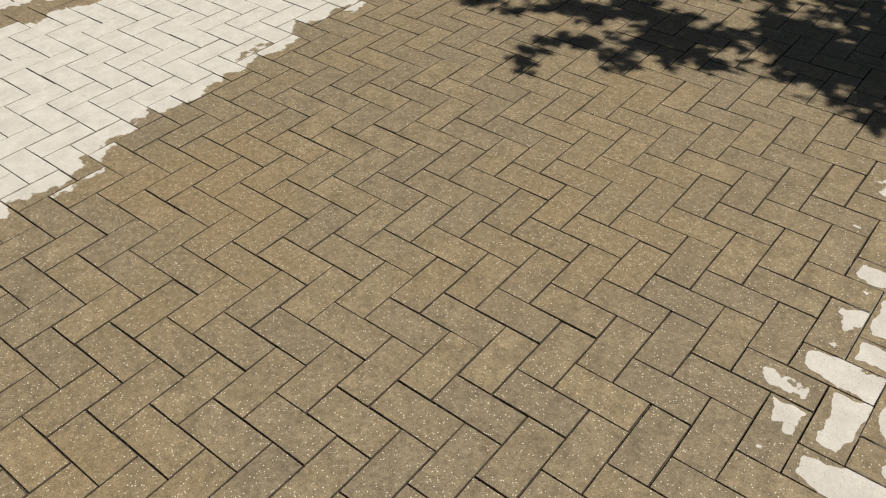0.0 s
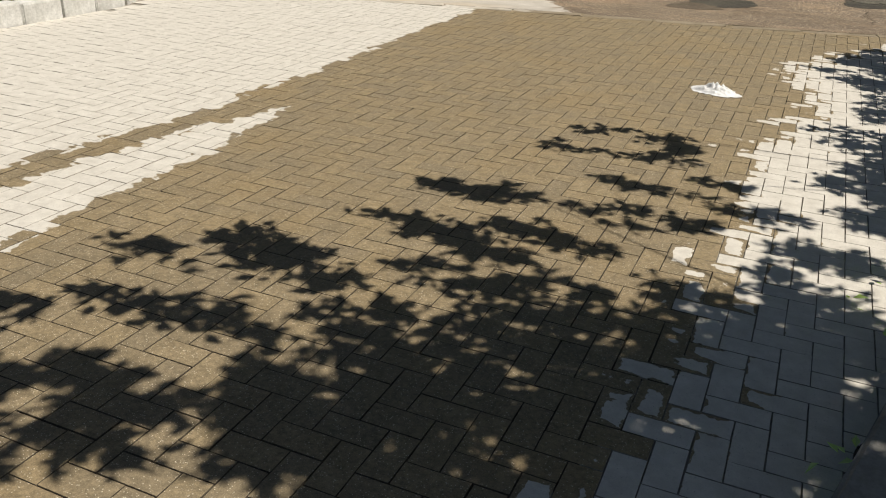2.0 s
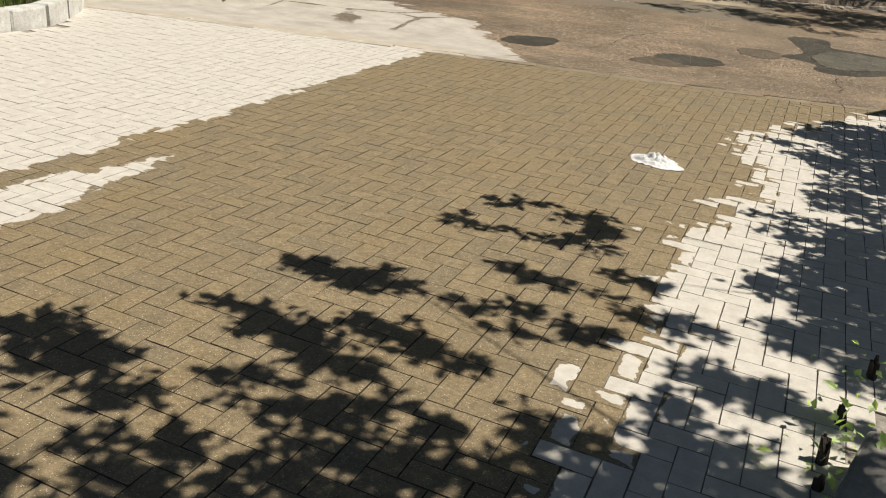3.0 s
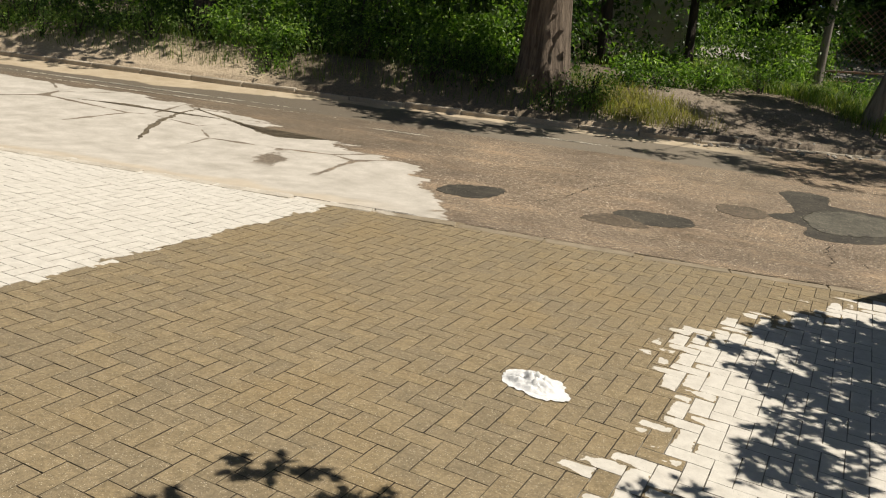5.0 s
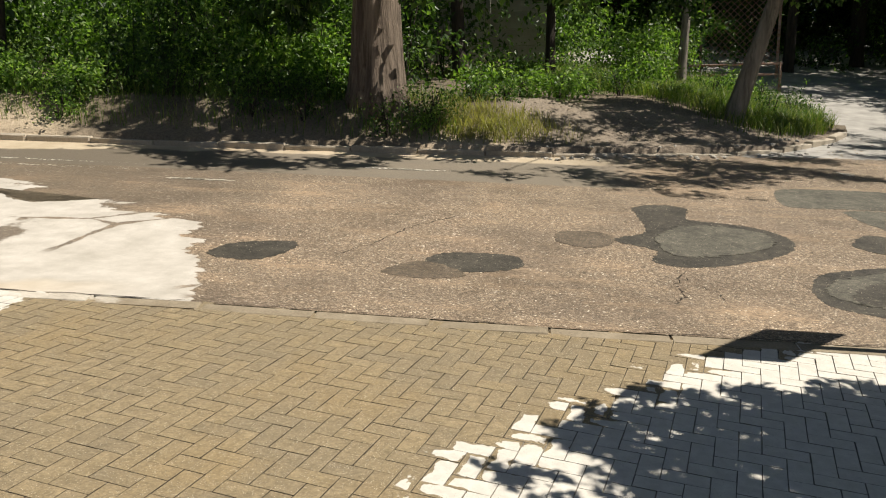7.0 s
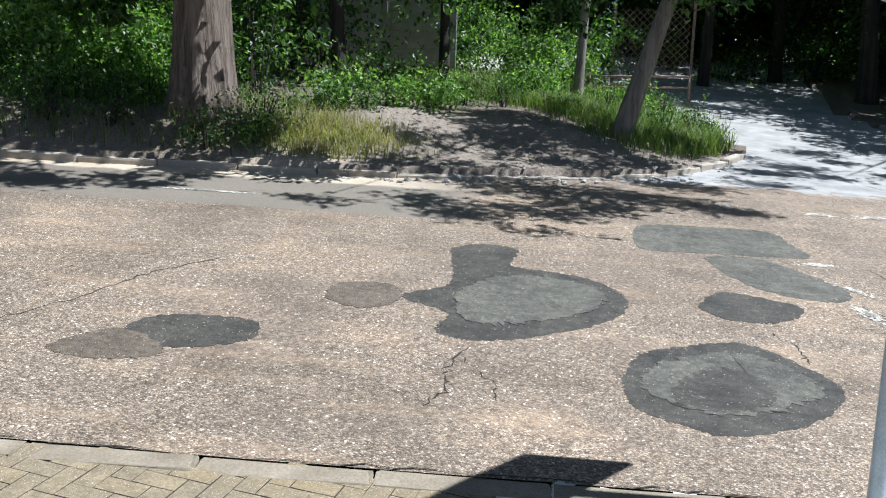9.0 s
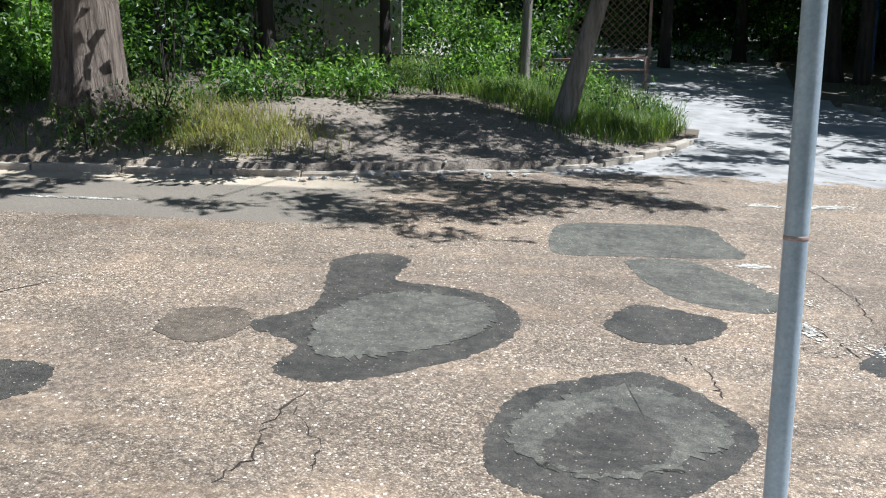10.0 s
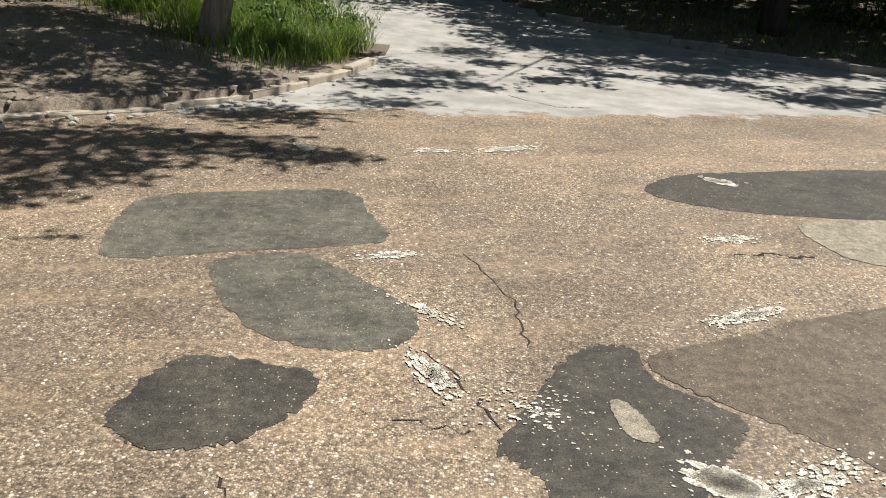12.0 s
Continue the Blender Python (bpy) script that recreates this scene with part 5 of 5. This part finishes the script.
def bush(x, y, rx, ry, h, count, size, mat, label, seed, name="bush"):
    rs = np.random.RandomState(seed)
    rng = random.Random(seed)
    zz = zverge(x, y) if (x < 2.5 and y > 13) else (zroad(x, y) + 0.15 if y > 13 else 0.1)
    c = [(0, 0, h * 0.3, rx, ry, h * 0.35)]
    for _ in range(6):
        c.append((rng.uniform(-.7, .7) * rx, rng.uniform(-.7, .7) * ry, rng.uniform(0.3, 0.85) * h, rx * 0.45, ry * 0.45, h * 0.22))
    v, q = leaves([a[:3] for a in c], [a[3:] for a in c], count, size, rs)
    v[:, 2] = np.maximum(v[:, 2], -0.05)
    t = empty(name, stand(x, y, zz - 0.02))
    tagged(t, label, "bush")
    part("foliage", fast_mesh("foliage", v, q, mat), t)
    for k in range(5):
        b = Vector((rng.uniform(-.5, .5) * rx, rng.uniform(-.5, .5) * ry, h * rng.uniform(0.55, 0.9)))
        vv, ff = tube([(b.x * 0.2, b.y * 0.2, -0.05), b * 0.5, b], [0.02, 0.014, 0.006], 5, 0, k)
        part("stem", mesh_of("stem", vv, ff, BARK_DARK), t)
    return t



def thicket():
    """Undergrowth that fills the wood between the trunks."""
    rng = random.Random(88)
    kinds = []
    for k in range(4):
        b = bush(-9.5 - 3 * k, 21.5 - k, 1.5, 1.2, 1.7 + 0.4 * k, 1500, 0.14, LEAF_WOOD if k % 2 else LEAF_LIGHT, "dense leafy undergrowth between the tree trunks", 400 + k, "thicket")
        tagged(b, group="woodland undergrowth")
        kinds.append(b)
    n = 0
    while n < 230:
        x, y = rng.uniform(-40, 24), rng.uniform(15, 55)
        e = float(signed(KERB_FAR, [(-5, 90), (-90, 90), (-90, -20)], np.array([x]), np.array([y]))[0])
        f = float(signed(KERB_ALLEY, [(90, 90), (90, 5)], np.array([x]), np.array([y]))[0])
        if not ((e > 3.2 and (x < -5 or y > 34)) or f > 3.5 or y > 36.5) or (5.5 < x < 17 and y < 37):
            continue
        zz = zverge(x, y) if x < 2.5 else zroad(x, y) + 0.15
        o = copy_thing(kinds[n % 4], stand(x, y, zz - 0.05, rng.uniform(0, 360)))
        n += 1


thicket()


def wood_edge():
    """A close wall of tall foliage at the back of the wood."""
    rng = random.Random(93)
    b = bush(-20, 47, 2.6, 1.8, 5.5, 2600, 0.34, LEAF_WOOD, "tall dense foliage at the back of the wood", 410, "thicket")
    tagged(b, group="woodland edge")
    for i in range(34):
        x = -40 + i * 2.1
        y = 46.5 + rng.uniform(-1.5, 1.5) - 0.006 * (x + 5) ** 2
        zz = zverge(x, y) if x < 1 else zroad(x, y) + 0.15
        copy_thing(b, stand(x, y, zz - 0.05, rng.uniform(0, 360)))


wood_edge()


BUSHES = [(-6.7, 19.2, 0.7, 0.5, 1.5, 1700, 0.11, LEAF_LIGHT), (-8.3, 18.7, 0.8, 0.5, 1.5, 1800, 0.11, LEAF_LIGHT), (-7.5, 18.5, 0.6, 0.4, 0.8, 1200, 0.1, LEAF_LIGHT), (-4.1, 20.5, 0.4, 0.4, 0.7, 500, 0.1, LEAF_LIGHT), (-3.0, 21.8, 0.6, 0.4, 0.6, 900, 0.09, LEAF_LIGHT), (-2.4, 25.8, 0.8, 0.6, 1.4, 1300, 0.1, LEAF_LIGHT), (-7.4, 19.3, 1.0, 0.8, 1.7, 2600, 0.10, LEAF_LIGHT), (-6.3, 20.0, 0.9, 0.8, 2.2, 2200, 0.10, LEAF_WOOD), (-9.4, 18.6, 1.2, 0.9, 1.8, 2400, 0.10, LEAF_WOOD), (-10.8, 16.6, 0.8, 0.4, 0.6, 1500, 0.08, LEAF_LIGHT), (-9.7, 16.9, 0.6, 0.4, 0.55, 1200, 0.08, LEAF_LIGHT), (-13.0, 17.6, 1.3, 0.9, 2.0, 2200, 0.11, LEAF_WOOD), (-15.5, 16.2, 1.3, 0.9, 1.9, 2200, 0.11, LEAF_WOOD), (-19, 14.8, 1.5, 0.9, 2.0, 2200, 0.12, LEAF_LIGHT), (-23, 13.2, 1.5, 0.9, 2.0, 1800, 0.12, LEAF_LIGHT),
          (-3.7, 21.6, 0.5, 0.4, 0.5, 600, 0.09, LEAF_LIGHT), (-4.9, 24.5, 0.9, 0.7, 0.8, 900, 0.10, LEAF_WOOD), (-2.2, 24.9, 0.7, 0.6, 0.7, 1000, 0.09, LEAF_LIGHT), (-1.9, 27.6, 0.7, 0.6, 1.5, 1300, 0.09, LEAF_LIGHT), (-0.5, 26.6, 0.6, 0.5, 0.6, 800, 0.08, LEAF_LIGHT), (-7.0, 25.5, 1.6, 1.2, 1.8, 1800, 0.13, LEAF_WOOD), (-11, 22, 1.8, 1.3, 2.4, 2200, 0.13, LEAF_WOOD), (-16, 20.5, 2.0, 1.5, 2.6, 2200, 0.14, LEAF_WOOD), (-22, 19, 2.2, 1.5, 2.6, 2200, 0.15, LEAF_WOOD),
          (-3.0, 32, 2.2, 1.5, 2.0, 1800, 0.15, LEAF_WOOD), (-8, 33, 2.5, 1.6, 2.4, 1800, 0.17, LEAF_WOOD), (8.5, 33.5, 1.6, 1.2, 1.6, 1400, 0.13, LEAF_LIGHT), (12.5, 31.5, 1.4, 1.1, 1.4, 1200, 0.13, LEAF_WOOD), (16, 30, 1.8, 1.3, 2.0, 1400, 0.14, LEAF_WOOD)]
for i, (x, y, rx, ry, h, n, sz, mt) in enumerate(BUSHES):
    bush(x, y, rx, ry, h, n, sz, mt, "leafy green undergrowth on the bank" if mt is LEAF_WOOD else "leafy bush on the bank in brighter, sunlit leaf colours", 100 + i)


# ---- grass ----
def grass_field(name, n, sample, height, width, label, seed, zf, mat=GRASS):
    rs = np.random.RandomState(seed)
    x, y = sample(rs, n)
    z = zf(x, y)
    ok = z > -0.3
    v, q = blades(x[ok], y[ok], z[ok] - 0.02, height, rs, width)
    ob = new(name, fast_mesh(name, tilt(v), q, mat))
    return tagged(ob, label, "grass", kind="stuff")


def zv(x, y):
    z, e = verge_z(x, y)
    return np.where(e > 0.25, z, -1)


def along_bank(lo, hi, e0, e1):
    def f(rs, n):
        s, d = rs.uniform(lo, hi, n), rs.uniform(e0, e1, n)
        return KJ[0] + s * DN[1] + d * DN[0], KJ[1] - s * DN[0] + d * DN[1]
    return f


def tufts(points, spread):
    def f(rs, n):
        pts = np.array(points)
        k = rs.randint(0, len(pts), n)
        r = rs.normal(scale=spread, size=(n, 2))
        return pts[k, 0] + r[:, 0], pts[k, 1] + r[:, 1]
    return f


grass_field("bank_grass", 10000, along_bank(-18, 1.6, 6.9, 9.3), 0.3, 0.005, "rough grass and weeds along the shaded bank", 201, zv)
grass_field("dry_grass", 3000, tufts([(-3.9, 18.9), (-3.3, 19.0), (-3.6, 19.4), (-2.9, 19.5)], 0.32), 0.2, 0.005, "dry straw-coloured grass tuft beside the trunk", 202, zv, STRAW)
grass_field("tall_grass", 15000, tufts([(0.9, 23.6), (0.3, 23.3), (0.9, 24.6), (0.0, 24.4), (-0.8, 24.0), (-1.4, 24.6), (0.5, 25.6), (-2.4, 24.9)], 0.5), 0.3, 0.005, "tall green grass round the leaning tree", 203, zv)
grass_field("meadow_grass", 14000, lambda rs, n: (rs.uniform(-7, 1.6, n), rs.uniform(24.5, 34, n)), 0.28, 0.008, "sunlit meadow grass behind the bank", 204, zv)
grass_field("lawn_grass", 9000, lambda rs, n: (rs.uniform(-9.5, -6.72, n), rs.uniform(4, 9.4, n)), 0.22, 0.006, "green lawn grass behind the whitewashed kerb", 205, lambda x, y: np.where((y > 8.1) & (x > -6.8 - (y - 8.1) * 0.62), -1, 0.14 - 0.0055 - 0.0111 * -3 - 0.0135 * across(x, y)))
grass_field("lane_grass", 4000, lambda rs, n: (rs.uniform(5, 16, n), rs.uniform(26, 33, n)), 0.15, 0.01, "thin shaded grass along the lane verge", 206, lambda x, y: np.where(signed(KERB_ALLEY, [(90, 90), (90, 5)], x, y) > 0.3, alley_verge(x, y), -1))


# ---- sign post ----
def sign_post(x, y, z):
    t = empty("sign_post", stand(x, y, z))
    tagged(t, "grey painted steel post carrying a road sign", "sign post")
    zs = [-0.3 + 0.134 * k for k in range(26)]
    v, f = tube([(0, 0, h) for h in zs], [0.0352 if h < 1.29 else 0.0345 for h in zs], 32)
    part("tube", mesh_of("tube", v, f, STEEL, True), t)
    v, f = tube([(0, 0, 1.285), (0, 0, 1.288), (0, 0, 1.295), (0, 0, 1.299)], [0.0352, 0.0362, 0.0362, 0.0346], 24)
    part("weld_collar", mesh_of("weld_collar", v, f, RUST, True), t, "rusty weld seam round the post")
    bm = box_bm(0.03, 0.86, 0.9, 0.008)
    ob = part("sign_panel", from_bm("sign_panel", bm, SIGN_BACK), t, "flat square metal sign panel")
    ob.location = (-0.06, 0, 2.55)
    ob.rotation_euler = (0, 0, radians(-24))
    for h in (2.3, 2.8):
        v, f = tube([(0, 0, h - 0.02), (0, 0, h + 0.02)], [0.045, 0.045], 16)
        part("clamp", mesh_of("clamp", v, f, SIGN_BACK, True), t)


sign_post(2.695, 12.77, 0.0)


# ---- rail, lattice, fences ----
def barrier(x, y, z, rz):
    t = empty("barrier", stand(x, y, z, rz))
    tagged(t, "low rusty tube barrier with flaking white paint", "barrier")
    for px in (0, -2.6):
        v, f = tube([(px, 0, -0.5), (px, 0, 0.72)], [0.04, 0.04], 10)
        part("post", mesh_of("post", v, f, RUST, True), t)
    for h in (0.68, 0.4):
        v, f = tube([(-2.65, 0, h), (0.05, 0, h)], [0.03, 0.03], 10)
        part("rail", mesh_of("rail", v, f, RUST, True), t)


barrier(0.5, 30.8, zverge(-0.8, 30.8) - 0.02, -8)


def lattice(x, y, z, rz):
    t = empty("trellis", stand(x, y, z, rz))
    tagged(t, "rusty brown diamond lattice screen between posts", "trellis")
    for px in (0, 2.2):
        bm = box_bm(0.08, 0.08, 2.6, 0.008)
        o = part("post", from_bm("post", bm, RUST), t)
        o.location = (px, 0, 1.2)
    for sgn in (1, -1):
        for k in range(-9, 12):
            a = k * 0.2
            pts = []
            for tt in np.linspace(0, 2.0, 21):
                xx = a + tt if sgn > 0 else 2.2 - a - tt
                if 0.03 < xx < 2.17:
                    pts.append((xx, 0.012 * sgn, 0.35 + tt))
            if len(pts) > 2:
                v, f = tube([pts[0], pts[-1]], [0.011, 0.011], 4)
                part("slat", mesh_of("slat", v, f, RUST), t)


lattice(-1.9, 33.5, zverge(-1.9, 33.5) - 0.1, 5)


def concrete_fence(x, y, z, rz, n):
    for i in range(n):
        m = Matrix.Translation(SLOPE @ Vector((x, y, z))) @ pose(0, 0, 0, 0, 0, rz) @ pose(i * 2.05, 0, 0)
        t = empty("fence", m)
        tagged(t, "weathered grey concrete fence panel behind the trees", "fence", "concrete fence")
        for r in range(4):
            o = part("slab", from_bm("slab", box_bm(1.9, 0.08, 0.46, 0.012), CONCRETE), t)
            o.location = (1.0, 0, 0.2 + r * 0.47)
        o = part("post", from_bm("post", box_bm(0.14, 0.14, 2.2, 0.01), CONCRETE), t)
        o.location = (0, 0, 0.95)


concrete_fence(-13.5, 28.5, zverge(-10, 28.5) - 0.1, 12, 4)


def blue_fence():
    for i in range(9):
        x, y = 5.2 + i * 0.95, 36.6 - i * 0.1
        t = empty("fence_post", stand(x, y, zroad(x, y) + 0.05))
        tagged(t, "dark blue square fence post in the shade", "fence post", "blue fence posts")
        o = part("post", from_bm("post", box_bm(0.16, 0.16, 3.0, 0.012), BLUE), t)
        o.location = (0, 0, 1.2)
        o = part("cap", from_bm("cap", box_bm(0.2, 0.2, 0.04, 0.008), BLUE), t)
        o.location = (0, 0, 2.715)


blue_fence()


# ---- litter ----
def plastic_bag(x, y):
    """A thin flattened bag with folds, a puffed middle and ragged skirts."""
    n = 40
    v, q = [], []
    for i in range(n + 1):
        for k in range(n + 1):
            a, b = i / n * 2 - 1, k / n * 2 - 1
            t = math.atan2(b, a)
            r = max(abs(a), abs(b)) * (0.82 + 0.2 * noise.noise(Vector((math.cos(t) * 1.6, math.sin(t) * 1.6, 4))) + 0.1 * noise.noise(Vector((math.cos(t) * 5, math.sin(t) * 5, 9))))
            px, py = r * math.cos(t) * 0.24, r * math.sin(t) * 0.17
            fold = abs(noise.noise(Vector((px * 16, py * 24, 2)))) + 0.5 * abs(noise.noise(Vector((px * 45, py * 45, 6))))
            puff = max(0, 1 - (px / 0.17) ** 2 - (py / 0.1) ** 2)
            v.append((px, py, 0.003 + puff * 0.05 * (0.5 + fold) + 0.014 * fold * (1 - min(r, 1)) + 0.004 * fold))
    for i in range(n):
        for k in range(n):
            a = i * (n + 1) + k
            q.append((a, a + n + 1, a + n + 2, a + 1))
    ob = new("plastic_bag", mesh_of("plastic_bag", v, q, PLASTIC, True))
    ob.matrix_world = lay(x, y, zdrive(x, y) + 0.002, -12)
    tagged(ob, "crumpled white plastic bag lying on the pavers", "bag")


plastic_bag(-0.45, 8.5)


def fallen_leaf(x, y, rz, size):
    bm = bmesh.new()
    n = 8
    left, right, mid = [], [], []
    for i in range(n + 1):
        f = i / n
        w = 0.2 * math.sin(math.pi * f ** 0.8) + 0.01
        h = 0.03 + 0.05 * math.sin(3 * f)
        mid.append(bm.verts.new((f, 0, h)))
        left.append(bm.verts.new((f, w, h + 0.06 * w * 5 * 0.3)))
        right.append(bm.verts.new((f, -w, h + 0.04)))
    for i in range(n):
        bm.faces.new((mid[i], mid[i + 1], left[i + 1], left[i]))
        bm.faces.new((right[i], right[i + 1], mid[i + 1], mid[i]))
    bmesh.ops.scale(bm, vec=(size, size, size * 0.5), verts=bm.verts)
    ob = new("fallen_leaf", from_bm("fallen_leaf", bm, LEAF_PALE, True))
    ob.matrix_world = lay(x, y, zdrive(x, y) + 0.001, rz)
    tagged(ob, "pale green fallen leaf lying on the paving", "leaf", "fallen leaves")


LEAF_PALE = mat_leaf("pale_leaf", (0.55, 0.68, 0.36), (0.6, 0.72, 0.4), (0.62, 0.75, 0.42))
fallen_leaf(-0.17, 3.2, 0, 0.13)


def litter(name, n, sample, size, zf, mat, label, seed):
    rs = np.random.RandomState(seed)
    x, y = sample(rs, n)
    z = zf(x, y)
    ok = z > -0.3
    at = np.c_[x[ok], y[ok], z[ok] + 0.006]
    k = len(at)
    a = rs.uniform(0, 6.283, k)
    u = np.c_[np.cos(a), np.sin(a), rs.uniform(-.3, .3, k)]
    w = np.c_[-np.sin(a), np.cos(a), rs.uniform(-.3, .3, k)]
    ln = (size * rs.uniform(0.4, 1.3, k))[:, None]
    v = np.stack([at - u * ln, at + w * ln * 0.5, at + u * ln, at - w * ln * 0.5], axis=1)
    v[:, :, 2] = np.maximum(v[:, :, 2], at[:, None, 2] - 0.004)
    ob = new(name, fast_mesh(name, v.reshape(-1, 3), np.arange(k * 4).reshape(-1, 4), mat))
    ob.matrix_world = SLOPE
    return tagged(ob, label, "litter", kind="stuff")


DRY_LEAF = mat_plain("dry_leaf", (0.14, 0.10, 0.06), (0.42, 0.34, 0.24), 3)
STONE = mat_plain("rubble_stone", (0.3, 0.28, 0.24), (0.5, 0.47, 0.42), 7)
litter("leaf_litter", 1800, lambda rs, n: (rs.uniform(-3.2, 1.2, n), rs.uniform(18.4, 24, n)), 0.035, zv, DRY_LEAF, "dry leaves and twigs strewn on the earth apron", 501)
litter("gutter_litter", 700, lambda rs, n: (rs.uniform(-2.5, 2.5, n), rs.uniform(17.6, 24, n)), 0.028, lambda x, y: np.where((verge_z(x, y)[1] < 0) & (verge_z(x, y)[1] > -0.9), np.interp(across(x, y), [p[0] for p in ROAD], [p[1] for p in ROAD]), -1), DRY_LEAF, "dry leaves and grit gathered in the gutter", 502)


def rubble(n, seed):
    rng = random.Random(seed)
    meshes = []
    for k in range(4):
        bm = bmesh.new()
        bmesh.ops.create_icosphere(bm, subdivisions=1, radius=1)
        for v in bm.verts:
            v.co *= rng.uniform(0.65, 1.15)
            v.co.z *= 0.6
        meshes.append(from_bm("stone", bm, STONE))
    line = resample([(-2.3, 18.42), (-0.9, 19.4), (0.8, 20.95), (1.3, 22.6)], 0.1)
    for i in range(n):
        p = rng.choice(line)
        x, y = p.x + rng.uniform(-0.25, 0.45), p.y - rng.uniform(-0.1, 0.35)
        e = float(verge_z(np.array([x]), np.array([y]))[1][0])
        zz = zverge(x, y) if e > 0 else zroad(x, y)
        sc = rng.uniform(0.02, 0.06)
        ob = new("stone", meshes[i % 4])
        ob.matrix_world = SLOPE @ pose(x, y, zz + sc * 0.3, 0, 0, rng.uniform(0, 360)) @ Matrix.Diagonal((sc, sc, sc, 1))
        tagged(ob, "broken chip of kerb concrete in the gutter", "stone", "kerb rubble")


rubble(60, 503)
for i, (x, y, r, h, n) in enumerate([(0.93, 5.4, 0.04, 0.12, 34), (0.93, 5.25, 0.03, 0.07, 26), (0.8, 4.24, 0.03, 0.06, 20), (1.06, 6.15, 0.05, 0.12, 40), (0.97, 5.7, 0.04, 0.1, 30)]):
    w = bush(x, y, r, r, h, n, 0.045, LEAF_PALE, "small weed growing in the joint by the kerb", 520 + i, "weed")
    w.matrix_world = stand(x, y, zdrive(x, y))


def bank_weeds():
    rng = random.Random(91)
    kinds = []
    for k in range(4):
        b = bush(-6.5 - k, 18.3 - 0.35 * k, 0.35 + 0.05 * k, 0.28, 0.4 + 0.08 * k, 420, 0.06, LEAF_LIGHT if k % 2 else LEAF_WOOD, "low leafy weeds on the roadside bank", 540 + k, "weed")
        tagged(b, group="bank weeds")
        kinds.append(b)
    for i in range(70):
        s, d = rng.uniform(-16, 1.2), rng.uniform(6.95, 8.6)
        x, y = plan(s, d)
        if (x - OLD[0]) ** 2 + (y - OLD[1]) ** 2 < 0.4 or float(verge_z(np.array([x]), np.array([y]))[1][0]) < 0.35:
            continue
        copy_thing(kinds[i % 4], stand(x, y, zverge(x, y) - 0.03, rng.uniform(0, 360)))
    for x, y in [(-3.6, 20.6), (-3.0, 22.2), (-2.2, 23.4), (-1.2, 24.0), (-2.8, 23.0), (0.6, 24.0), (-0.6, 24.8), (-4.0, 20.0), (-4.2, 21.2), (1.0, 25.3), (-1.9, 25.4), (0.2, 27.4), (1.2, 27.0)]:
        copy_thing(kinds[(int(x * 10)) % 4], stand(x, y, zverge(x, y) - 0.03, rng.uniform(0, 360)))


bank_weeds()
